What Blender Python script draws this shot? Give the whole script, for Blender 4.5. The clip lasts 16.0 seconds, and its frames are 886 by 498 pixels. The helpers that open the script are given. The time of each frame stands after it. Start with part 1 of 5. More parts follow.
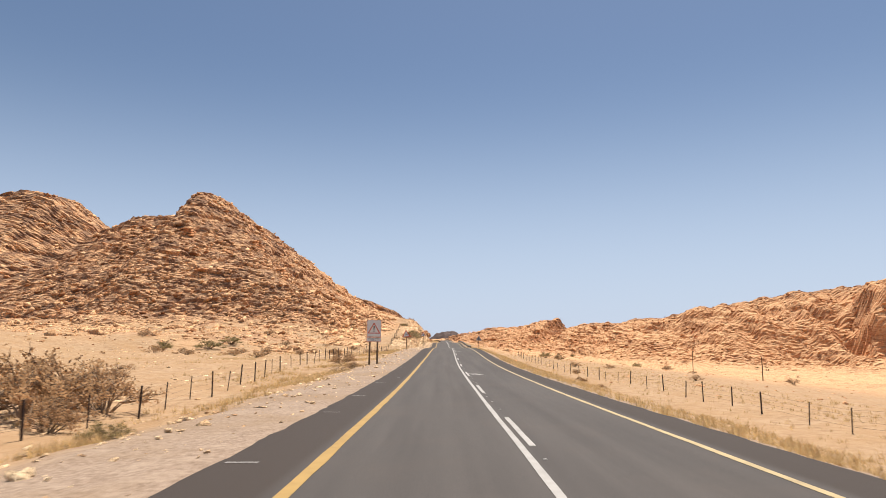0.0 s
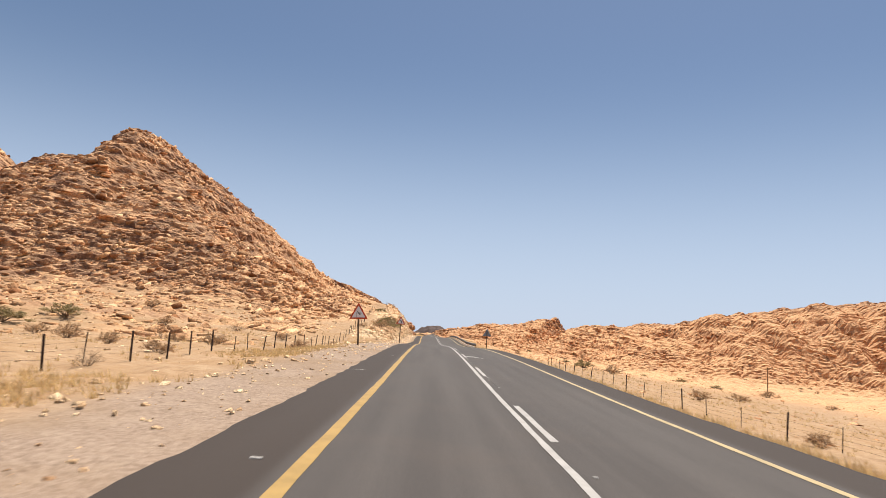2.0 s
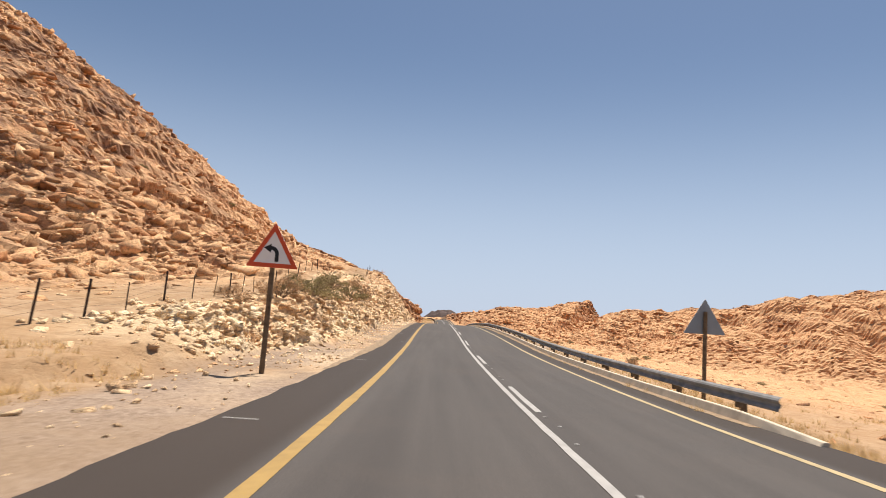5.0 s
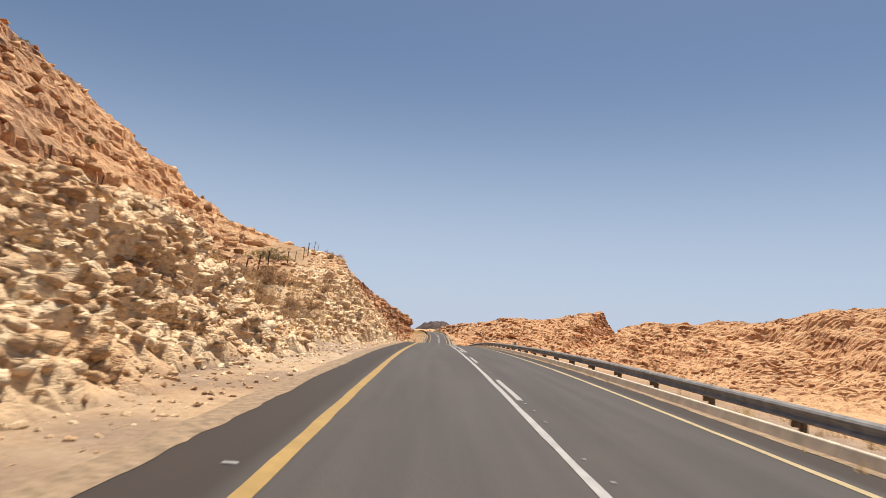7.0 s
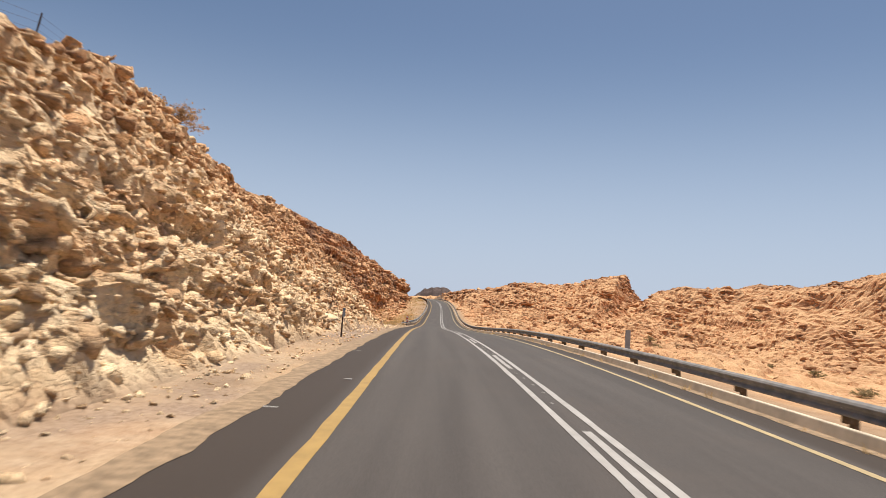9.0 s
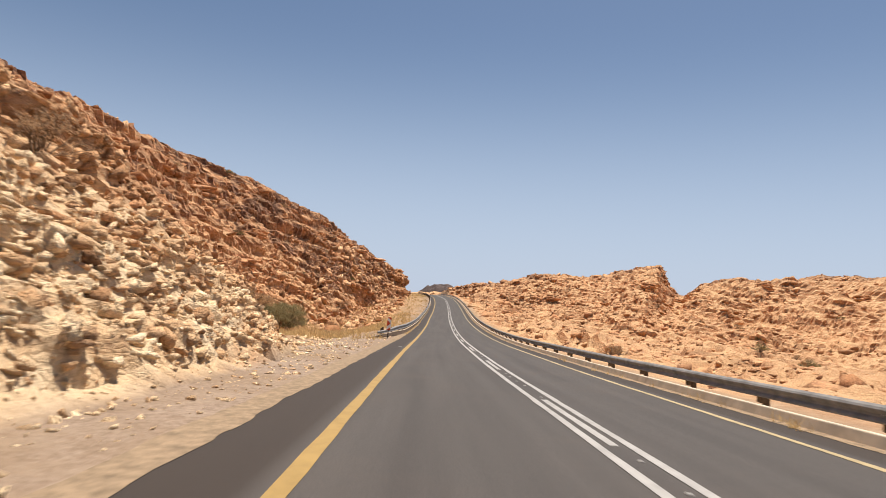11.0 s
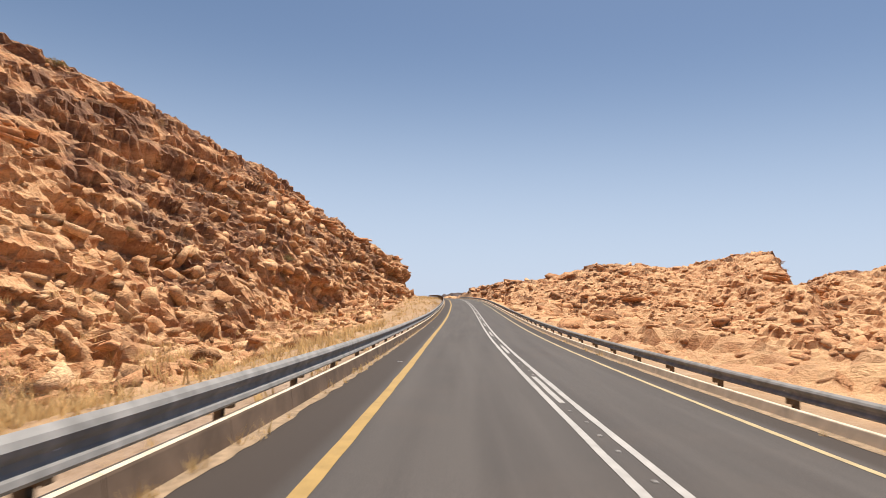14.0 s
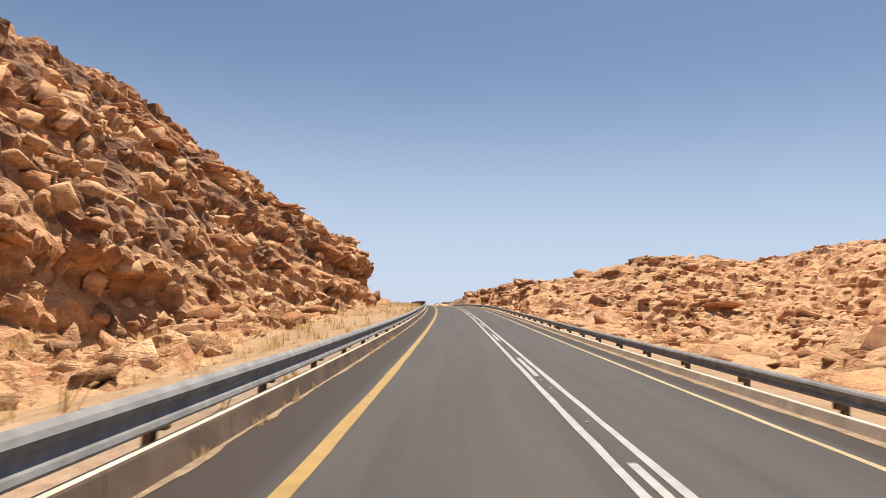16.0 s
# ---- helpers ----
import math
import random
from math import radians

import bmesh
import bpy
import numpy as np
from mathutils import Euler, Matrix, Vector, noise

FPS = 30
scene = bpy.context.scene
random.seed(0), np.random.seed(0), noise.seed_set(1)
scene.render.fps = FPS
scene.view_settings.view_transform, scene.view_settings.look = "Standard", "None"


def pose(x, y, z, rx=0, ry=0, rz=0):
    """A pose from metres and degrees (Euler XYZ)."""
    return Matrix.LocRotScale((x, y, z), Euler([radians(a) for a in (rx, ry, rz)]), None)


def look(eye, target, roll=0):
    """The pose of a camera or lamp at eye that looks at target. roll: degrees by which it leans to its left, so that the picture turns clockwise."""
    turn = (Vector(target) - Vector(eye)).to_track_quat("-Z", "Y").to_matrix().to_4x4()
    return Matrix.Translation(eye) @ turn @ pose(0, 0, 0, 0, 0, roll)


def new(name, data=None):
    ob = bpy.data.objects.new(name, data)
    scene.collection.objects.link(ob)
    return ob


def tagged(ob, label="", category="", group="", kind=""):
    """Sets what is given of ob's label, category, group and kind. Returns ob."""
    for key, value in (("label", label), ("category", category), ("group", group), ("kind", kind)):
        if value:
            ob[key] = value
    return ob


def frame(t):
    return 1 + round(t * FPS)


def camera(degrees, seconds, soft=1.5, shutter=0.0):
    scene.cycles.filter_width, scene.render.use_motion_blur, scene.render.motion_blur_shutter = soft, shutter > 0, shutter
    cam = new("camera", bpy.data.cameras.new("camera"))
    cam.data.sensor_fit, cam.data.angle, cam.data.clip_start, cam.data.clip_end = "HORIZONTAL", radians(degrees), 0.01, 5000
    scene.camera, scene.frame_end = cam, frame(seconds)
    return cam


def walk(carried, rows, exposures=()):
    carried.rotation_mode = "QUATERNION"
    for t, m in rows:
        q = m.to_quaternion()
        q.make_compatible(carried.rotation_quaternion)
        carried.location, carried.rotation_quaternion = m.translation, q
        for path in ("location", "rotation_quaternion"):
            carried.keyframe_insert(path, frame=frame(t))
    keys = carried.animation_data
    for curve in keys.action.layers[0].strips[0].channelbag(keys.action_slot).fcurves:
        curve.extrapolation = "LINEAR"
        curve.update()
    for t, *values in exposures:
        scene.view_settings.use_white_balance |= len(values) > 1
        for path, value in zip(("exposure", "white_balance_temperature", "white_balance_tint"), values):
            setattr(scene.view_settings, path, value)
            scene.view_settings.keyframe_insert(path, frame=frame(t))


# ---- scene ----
cam = camera(67.2, 16.0, soft=0.8, shutter=0.12)
PATH = [
    # seconds, eye x y z, yaw to the left, pitch up, lean to the left
    (0.0, 0.092, 0.060, 1.760, -0.43, 8.11, 0.03),
    (0.5, -0.024, 15.253, 1.621, -1.30, 7.28, 0.93),
    (1.0, -0.061, 30.308, 1.540, -1.30, 7.53, 1.62),
    (1.5, -0.154, 45.750, 1.490, -1.08, 7.03, 2.04),
    (2.0, -0.034, 60.290, 1.659, -1.30, 7.73, 3.44),
    (2.5, 0.250, 74.145, 1.875, 0.55, 8.17, 2.24),
    (3.0, 0.452, 88.944, 2.135, -0.46, 7.31, 3.25),
    (3.5, 0.580, 103.545, 2.332, -0.61, 6.53, 3.44),
    (3.7, 0.641, 109.216, 2.360, -0.41, 6.77, 3.56),
    (5.8, 1.091, 166.703, 2.463, -0.50, 6.17, 3.89),
    (6.0, 1.116, 172.136, 2.505, -0.51, 6.58, 3.67),
    (6.5, 1.166, 185.740, 2.815, -1.12, 6.52, 4.17),
    (7.0, 1.196, 199.591, 3.219, -0.92, 7.38, 4.32),
    (7.5, 1.251, 213.229, 3.561, -1.21, 5.53, 4.44),
    (8.0, 1.289, 226.274, 3.788, -0.33, 5.50, 3.67),
    (8.5, 1.347, 239.518, 3.944, -0.73, 5.26, 4.05),
    (9.0, 1.458, 252.766, 4.044, -1.13, 4.50, 3.95),
    (9.5, 1.533, 266.221, 4.068, -0.95, 5.86, 3.73),
    (9.7, 1.548, 271.560, 4.041, -1.26, 5.08, 3.84),
    (11.8, 1.733, 326.800, 2.599, -0.67, 4.06, 3.54),
    (12.0, 1.781, 332.184, 2.517, -0.63, 3.97, 3.60),
    (12.5, 1.977, 345.785, 2.046, 0.64, 5.09, 2.31),
    (13.0, 2.248, 359.017, 1.687, 0.57, 5.13, 2.81),
    (13.5, 2.538, 372.311, 1.417, 0.60, 5.43, 2.67),
    (14.0, 2.737, 385.951, 1.256, 0.55, 5.17, 2.58),
    (14.5, 2.944, 399.525, 1.229, 0.59, 6.04, 2.19),
    (15.0, 3.195, 412.999, 1.290, 0.26, 6.11, 2.48),
    (15.5, 3.486, 426.431, 1.474, 0.04, 5.53, 2.30),
    (16.0, 3.870, 439.959, 1.723, -0.04, 6.03, 2.38),
]


def eye_pose(x, y, z, yaw, pitch, roll):
    a, p = radians(yaw), radians(pitch)
    way = Vector((-math.sin(a) * math.cos(p), math.cos(a) * math.cos(p), math.sin(p)))
    return look((x, y, z), Vector((x, y, z)) + 10 * way, roll)


walk(cam, [(t, eye_pose(x, y, z, a, p, r)) for t, x, y, z, a, p, r in PATH], [(0.0, 0.57), (3.5, 0.56), (6.0, 0.46), (9.5, 0.37), (12.0, 0.51), (16.0, 0.62)])

# ---- daylight: a clear sky and a high sun ahead of the road ----
SUN_AZIMUTH, SUN_HEIGHT = 28.0, 70.0  # degrees to the right of +y, and above the horizon
world = bpy.data.worlds.new("sky")
scene.world = world
world.use_nodes = True
wn, wl = world.node_tree.nodes, world.node_tree.links
sky = wn.new("ShaderNodeTexSky")
sky.sky_type = "NISHITA"
sky.sun_disc = False
sky.sun_elevation, sky.sun_rotation = radians(SUN_HEIGHT), radians(SUN_AZIMUTH)
sky.altitude, sky.air_density, sky.dust_density, sky.ozone_density = 900, 1.0, 1.2, 1.0
# Dust near the horizon pales the sky.
way = wn.new("ShaderNodeTexCoord")
part_z = wn.new("ShaderNodeSeparateXYZ")
wl.new(way.outputs["Generated"], part_z.inputs[0])
haze = wn.new("ShaderNodeMapRange")
haze.interpolation_type = "SMOOTHERSTEP"
for k, v in zip(("From Min", "From Max", "To Min", "To Max"), (-0.05, 0.44, 0.88, 0.0)):
    haze.inputs[k].default_value = v
wl.new(part_z.outputs["Z"], haze.inputs["Value"])
pale = wn.new("ShaderNodeMix")
pale.data_type = "RGBA"
pale.inputs[7].default_value = (6.3, 7.3, 9.2, 1)
wl.new(haze.outputs[0], pale.inputs[0])
wl.new(sky.outputs[0], pale.inputs[6])
wl.new(pale.outputs[2], wn["Background"].inputs["Color"])
wn["Background"].inputs["Strength"].default_value = 0.063
sun_lamp = bpy.data.lights.new("sun", "SUN")
sun_lamp.energy, sun_lamp.angle, sun_lamp.color = 5.6, radians(0.55), (1.0, 0.93, 0.83)
sun = new("sun", sun_lamp)
sa, se = radians(SUN_AZIMUTH), radians(SUN_HEIGHT)
sun_way = Vector((math.sin(sa) * math.cos(se), math.cos(sa) * math.cos(se), math.sin(se)))
sun.matrix_world = look(sun_way * 400, (0, 0, 0))


# ---- materials ----
def material(name, rough=0.9, metal=0.0):
    m = bpy.data.materials.new(name)
    m.use_nodes = True
    b = m.node_tree.nodes["Principled BSDF"]
    b.inputs["Roughness"].default_value, b.inputs["Metallic"].default_value = rough, metal
    b.inputs["Specular IOR Level"].default_value = 0.25
    return m, m.node_tree.nodes, m.node_tree.links, b


def grain(n, l, scale, detail=6.0, rough=0.6, coords="Object"):
    """A noise texture at a real size: scale is its turns a metre."""
    c = n.new("ShaderNodeTexCoord")
    t = n.new("ShaderNodeTexNoise")
    t.inputs["Scale"].default_value, t.inputs["Detail"].default_value, t.inputs["Roughness"].default_value = scale, detail, rough
    l.new(c.outputs[coords], t.inputs["Vector"])
    return t


def ramp(n, l, source, stops):
    r = n.new("ShaderNodeValToRGB")
    while len(r.color_ramp.elements) < len(stops):
        r.color_ramp.elements.new(0.5)
    for e, (at, colour) in zip(r.color_ramp.elements, stops):
        e.position, e.color = at, (*colour, 1)
    l.new(source, r.inputs["Fac"])
    return r.outputs["Color"]


def blend(n, l, fac, a, b, how="MIX"):
    x = n.new("ShaderNodeMix")
    x.data_type, x.blend_type = "RGBA", how
    for v, k in ((fac, 0), (a, 6), (b, 7)):
        if isinstance(v, (int, float)):
            x.inputs[k].default_value = v
        elif isinstance(v, tuple):
            x.inputs[k].default_value = (*v, 1)
        else:
            l.new(v, x.inputs[k])
    return x.outputs[2]


def relief(n, l, b, source, strength, distance):
    u = n.new("ShaderNodeBump")
    u.inputs["Strength"].default_value, u.inputs["Distance"].default_value = strength, distance
    l.new(source, u.inputs["Height"])
    l.new(u.outputs["Normal"], b.inputs["Normal"])
    return u


def cracks(n, l, scale, flat):
    """Joints between blocks of rock, as a height that falls into them."""
    c = n.new("ShaderNodeTexCoord")
    mp = n.new("ShaderNodeMapping")
    mp.inputs["Scale"].default_value, mp.inputs["Rotation"].default_value = (scale, scale, scale * flat), (0.12, 0.2, 0.4)
    warp = grain(n, l, scale * 0.6, 4)
    off = n.new("ShaderNodeVectorMath")
    off.operation = "MULTIPLY_ADD"
    off.inputs[1].default_value = (0.5 / scale,) * 3
    l.new(warp.outputs["Color"], off.inputs[0])
    l.new(c.outputs["Object"], off.inputs[2])
    l.new(off.outputs[0], mp.inputs["Vector"])
    v = n.new("ShaderNodeTexVoronoi")
    v.feature = "DISTANCE_TO_EDGE"
    v.inputs["Scale"].default_value = 1.0
    l.new(mp.outputs["Vector"], v.inputs["Vector"])
    r = n.new("ShaderNodeMapRange")
    r.inputs["From Max"].default_value = 0.16
    l.new(v.outputs["Distance"], r.inputs["Value"])
    return r.outputs[0]


def stone_relief(n, l, b, scale, depth):
    """Joints at two sizes over a fine grain."""
    add = None
    for s, w in ((scale, 0.45), (scale * 2.7, 0.3)):
        m = n.new("ShaderNodeMath")
        m.operation = "MULTIPLY"
        m.inputs[1].default_value = w
        l.new(cracks(n, l, s, 2.2), m.inputs[0])
        if add is None:
            add = m
        else:
            t = n.new("ShaderNodeMath")
            t.operation = "ADD"
            l.new(add.outputs[0], t.inputs[0])
            l.new(m.outputs[0], t.inputs[1])
            add = t
    fine = n.new("ShaderNodeMath")
    fine.operation = "MULTIPLY_ADD"
    fine.inputs[1].default_value = 2.4
    l.new(grain(n, l, scale * 2.2, 12, 0.72).outputs["Fac"], fine.inputs[0])
    l.new(add.outputs[0], fine.inputs[2])
    return relief(n, l, b, fine.outputs[0], 1.0, depth)


def simple(name, colour, rough=0.8, metal=0.0, vary=0.15, scale=6.0, bump=0.0):
    """A plain surface with a light mottle and grain."""
    m, n, l, b = material(name, rough, metal)
    t = grain(n, l, scale)
    dark, light = tuple(c * (1 - vary) for c in colour), tuple(min(1, c * (1 + vary)) for c in colour)
    l.new(ramp(n, l, t.outputs["Fac"], [(0.3, dark), (0.7, light)]), b.inputs["Base Color"])
    if bump:
        relief(n, l, b, grain(n, l, scale * 8).outputs["Fac"], bump, 0.01)
    return m


def rock_material(name, pale, mid, deep, dark, island=False, bed=0.9, low=0.45):
    """Weathered sandstone: beds of colour, dark varnish, sandy patches and a rough face."""
    m, n, l, b = material(name, 0.95)
    big, fine = grain(n, l, 0.12, 5), grain(n, l, 1.6, 8, 0.7)
    c = n.new("ShaderNodeTexCoord")
    mp = n.new("ShaderNodeMapping")
    mp.inputs["Scale"].default_value, mp.inputs["Rotation"].default_value = (0.22, 0.22, bed * 1.6), (0.12, 0.2, 0)
    l.new(c.outputs["Object"], mp.inputs["Vector"])
    beds = n.new("ShaderNodeTexNoise")
    beds.inputs["Scale"].default_value, beds.inputs["Detail"].default_value = 1.0, 7
    l.new(mp.outputs["Vector"], beds.inputs["Vector"])
    col = ramp(n, l, beds.outputs["Fac"], [(0.32, deep), (0.47, mid), (0.6, pale), (0.72, mid)])
    col = blend(n, l, ramp(n, l, fine.outputs["Fac"], [(0.35, (0.0,) * 3), (0.65, (0.55,) * 3)]), col, pale)
    col = blend(n, l, ramp(n, l, grain(n, l, 0.7, 7, 0.65).outputs["Fac"], [(0.56, (0.0,) * 3), (0.68, (0.7,) * 3)]), col, dark)
    col = blend(n, l, 0.35, col, ramp(n, l, big.outputs["Fac"], [(0.35, deep), (0.65, pale)]))
    if island:
        g = n.new("ShaderNodeNewGeometry")
        tone = ramp(n, l, g.outputs["Random Per Island"], [(0.0, (low, low * 0.86, low * 0.77)), (0.3, (0.86, 0.82, 0.79)), (0.7, (1.02, 1.0, 0.98)), (1.0, (1.22, 1.24, 1.27))])
        col = blend(n, l, 1.0, col, tone, "MULTIPLY")
    grit = ramp(n, l, grain(n, l, 5.5, 9, 0.75).outputs["Fac"], [(0.32, (0.55, 0.52, 0.5)), (0.5, (1.0,) * 3), (0.7, (1.2, 1.2, 1.21))])
    col = blend(n, l, 1.0, col, grit, "MULTIPLY")
    l.new(col, b.inputs["Base Color"])
    stone_relief(n, l, b, 1.9, 0.06)
    return m


RED = ((0.635, 0.37, 0.19), (0.53, 0.252, 0.112), (0.375, 0.146, 0.063), (0.115, 0.055, 0.034))
PALE = ((0.90, 0.70, 0.455), (0.83, 0.57, 0.325), (0.66, 0.375, 0.185), (0.28, 0.145, 0.075))


def ground_material():
    """Sandy desert ground that turns to gravel by the road, to red rock and to the pale rock of the cutting, by the masks of the terrain."""
    m, n, l, b = material("desert_ground", 0.97)
    a = n.new("ShaderNodeAttribute")
    a.attribute_name = "zone"
    sep = n.new("ShaderNodeSeparateColor")
    l.new(a.outputs["Color"], sep.inputs[0])
    big, fine, tiny = grain(n, l, 0.15, 6), grain(n, l, 1.3, 8, 0.7), grain(n, l, 9.0, 6, 0.7)
    sand = ramp(n, l, fine.outputs["Fac"], [(0.3, (0.22, 0.13, 0.07)), (0.5, (0.325, 0.21, 0.12)), (0.72, (0.40, 0.285, 0.175))])
    sand = blend(n, l, ramp(n, l, big.outputs["Fac"], [(0.4, (0.0,) * 3), (0.62, (0.6,) * 3)]), sand, (0.30, 0.178, 0.085))
    gravel = ramp(n, l, tiny.outputs["Fac"], [(0.28, (0.125, 0.08, 0.052)), (0.5, (0.25, 0.178, 0.128)), (0.75, (0.38, 0.29, 0.22))])
    gravel = blend(n, l, ramp(n, l, fine.outputs["Fac"], [(0.48, (0.0,) * 3), (0.70, (0.7,) * 3)]), gravel, (0.34, 0.255, 0.185))
    gravel = blend(n, l, ramp(n, l, big.outputs["Fac"], [(0.45, (0.0,) * 3), (0.6, (0.6,) * 3)]), gravel, (0.22, 0.145, 0.085))

    def rock(tones, bed):
        pale, mid, deep, dark = tones
        c = n.new("ShaderNodeTexCoord")
        mp = n.new("ShaderNodeMapping")
        mp.inputs["Scale"].default_value, mp.inputs["Rotation"].default_value = (0.2, 0.2, bed), (0.12, 0.2, 0)
        l.new(c.outputs["Object"], mp.inputs["Vector"])
        t = n.new("ShaderNodeTexNoise")
        t.inputs["Scale"].default_value, t.inputs["Detail"].default_value = 1.0, 8
        l.new(mp.outputs["Vector"], t.inputs["Vector"])
        col = ramp(n, l, t.outputs["Fac"], [(0.33, deep), (0.47, mid), (0.58, pale), (0.72, mid)])
        col = blend(n, l, ramp(n, l, fine.outputs["Fac"], [(0.4, (0.0,) * 3), (0.7, (0.6,) * 3)]), col, pale)
        grit = ramp(n, l, grain(n, l, 4.5, 9, 0.75).outputs["Fac"], [(0.32, (0.6, 0.57, 0.55)), (0.5, (1.0,) * 3), (0.7, (1.18, 1.18, 1.19))])
        col = blend(n, l, 1.0, col, grit, "MULTIPLY")
        return blend(n, l, ramp(n, l, grain(n, l, 0.55, 8, 0.68).outputs["Fac"], [(0.59, (0.0,) * 3), (0.68, (0.6,) * 3)]), col, dark)

    col = blend(n, l, sep.outputs["Red"], sand, gravel)
    col = blend(n, l, sep.outputs["Green"], col, rock(RED, 1.3))
    col = blend(n, l, sep.outputs["Blue"], col, rock(PALE, 0.9))
    # Desert varnish darkens weathered ledges in blotches; on the steep left cliff they also paint in shade.
    blot = n.new("ShaderNodeMath")
    blot.operation = "MULTIPLY"
    l.new(ramp(n, l, grain(n, l, 0.22, 8, 0.7).outputs["Fac"], [(0.42, (0.0,) * 3), (0.56, (0.85,) * 3)]), blot.inputs[0])
    l.new(a.outputs["Alpha"], blot.inputs[1])
    col = blend(n, l, blot.outputs[0], col, ramp(n, l, fine.outputs["Fac"], [(0.35, (0.075, 0.038, 0.027)), (0.55, (0.17, 0.085, 0.055)), (0.72, (0.30, 0.175, 0.12))]))
    # Flat ledges are coloured paler: sand and fine debris, with their sunlit tops painted in. The steep faces stay
    # darker, as bare rock.
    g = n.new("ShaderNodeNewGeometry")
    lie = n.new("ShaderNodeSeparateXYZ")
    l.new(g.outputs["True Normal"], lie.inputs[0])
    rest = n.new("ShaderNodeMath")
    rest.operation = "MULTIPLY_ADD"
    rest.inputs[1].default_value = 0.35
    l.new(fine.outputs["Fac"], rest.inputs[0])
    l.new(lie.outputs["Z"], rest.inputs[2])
    lit_cover = n.new("ShaderNodeMath")
    lit_cover.operation = "MULTIPLY"
    l.new(ramp(n, l, rest.outputs[0], [(0.88, (0.0,) * 3), (1.04, (0.5,) * 3)]), lit_cover.inputs[0])
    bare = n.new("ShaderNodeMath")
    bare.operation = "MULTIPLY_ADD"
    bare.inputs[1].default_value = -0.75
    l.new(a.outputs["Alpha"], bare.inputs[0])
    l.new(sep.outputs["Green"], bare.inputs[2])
    l.new(bare.outputs[0], lit_cover.inputs[1])
    lit_cover.use_clamp = True
    lit_debris = ramp(n, l, tiny.outputs["Fac"], [(0.3, (0.37, 0.205, 0.095)), (0.5, (0.57, 0.365, 0.19)), (0.7, (0.72, 0.52, 0.31))])
    col = blend(n, l, lit_cover.outputs[0], col, lit_debris)
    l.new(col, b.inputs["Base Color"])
    most = n.new("ShaderNodeMath")
    most.operation = "MAXIMUM"
    l.new(sep.outputs["Green"], most.inputs[0])
    l.new(sep.outputs["Blue"], most.inputs[1])
    much = n.new("ShaderNodeMath")
    much.operation = "MULTIPLY_ADD"
    much.inputs[1].default_value, much.inputs[2].default_value = 0.65, 0.35
    l.new(most.outputs[0], much.inputs[0])
    l.new(much.outputs[0], stone_relief(n, l, b, 1.7, 0.07).inputs["Strength"])
    return m


def asphalt_material():
    m, n, l, b = material("asphalt", 0.85)
    c = n.new("ShaderNodeTexCoord")
    mp = n.new("ShaderNodeMapping")
    mp.inputs["Scale"].default_value = (1.6, 0.05, 1.0)
    l.new(c.outputs["UV"], mp.inputs["Vector"])
    t = n.new("ShaderNodeTexNoise")
    t.inputs["Scale"].default_value, t.inputs["Detail"].default_value = 1.0, 6
    l.new(mp.outputs["Vector"], t.inputs["Vector"])
    worn = ramp(n, l, t.outputs["Fac"], [(0.35, (0.048, 0.040, 0.0355)), (0.65, (0.065, 0.055, 0.049))])
    speck = ramp(n, l, grain(n, l, 60, 3).outputs["Fac"], [(0.3, (0.7,) * 3), (0.7, (1.3,) * 3)])
    col = blend(n, l, 1.0, worn, speck, "MULTIPLY")
    col = blend(n, l, ramp(n, l, grain(n, l, 0.35, 6).outputs["Fac"], [(0.5, (0.0,) * 3), (0.75, (0.3,) * 3)]), col, (0.085, 0.064, 0.051))
    # The sealed shoulders outside the edge lines are darker and browner.
    part_u = n.new("ShaderNodeSeparateXYZ")
    l.new(c.outputs["UV"], part_u.inputs[0])
    for low, high in ((-0.35, -0.1), (7.1, 6.9)):
        side = n.new("ShaderNodeMapRange")
        for k, v in zip(("From Min", "From Max", "To Min", "To Max"), (low, high, 0.85, 0.0)):
            side.inputs[k].default_value = v
        l.new(part_u.outputs["X"], side.inputs["Value"])
        col = blend(n, l, side.outputs[0], col, (0.031, 0.0205, 0.0145))
    l.new(col, b.inputs["Base Color"])
    b.inputs["Specular IOR Level"].default_value = 0.3
    relief(n, l, b, grain(n, l, 90, 4).outputs["Fac"], 0.35, 0.006)
    return m


def line_material(name, colour):
    """Road paint, worn through to the asphalt in spots."""
    m, n, l, b = material(name, 0.7)
    col = ramp(n, l, grain(n, l, 2.5, 8, 0.7).outputs["Fac"], [(0.3, tuple(c * 0.72 for c in colour)), (0.6, colour)])
    worn = ramp(n, l, grain(n, l, 14, 8, 0.75).outputs["Fac"], [(0.62, (0.0,) * 3), (0.72, (0.75,) * 3)])
    l.new(blend(n, l, worn, col, (0.078, 0.068, 0.06)), b.inputs["Base Color"])
    return m


M_GROUND = ground_material()
M_ASPHALT = asphalt_material()
M_YELLOW = line_material("yellow_line_paint", (0.325, 0.205, 0.065))
M_PALEYELLOW = line_material("faded_yellow_line_paint", (0.39, 0.295, 0.155))
M_WHITE = line_material("white_line_paint", (0.34, 0.318, 0.295))
M_RED_ROCK = rock_material("red_sandstone", *RED, island=True)
TAN = ((0.72, 0.465, 0.26), (0.61, 0.34, 0.163), (0.45, 0.205, 0.09), (0.11, 0.055, 0.034))
M_BROWN_ROCK = rock_material("weathered_brown_sandstone", (0.47, 0.235, 0.105), (0.36, 0.155, 0.064), (0.24, 0.09, 0.037), (0.085, 0.042, 0.025), island=True)
M_TAN_ROCK = rock_material("tan_sandstone", *TAN, island=True)
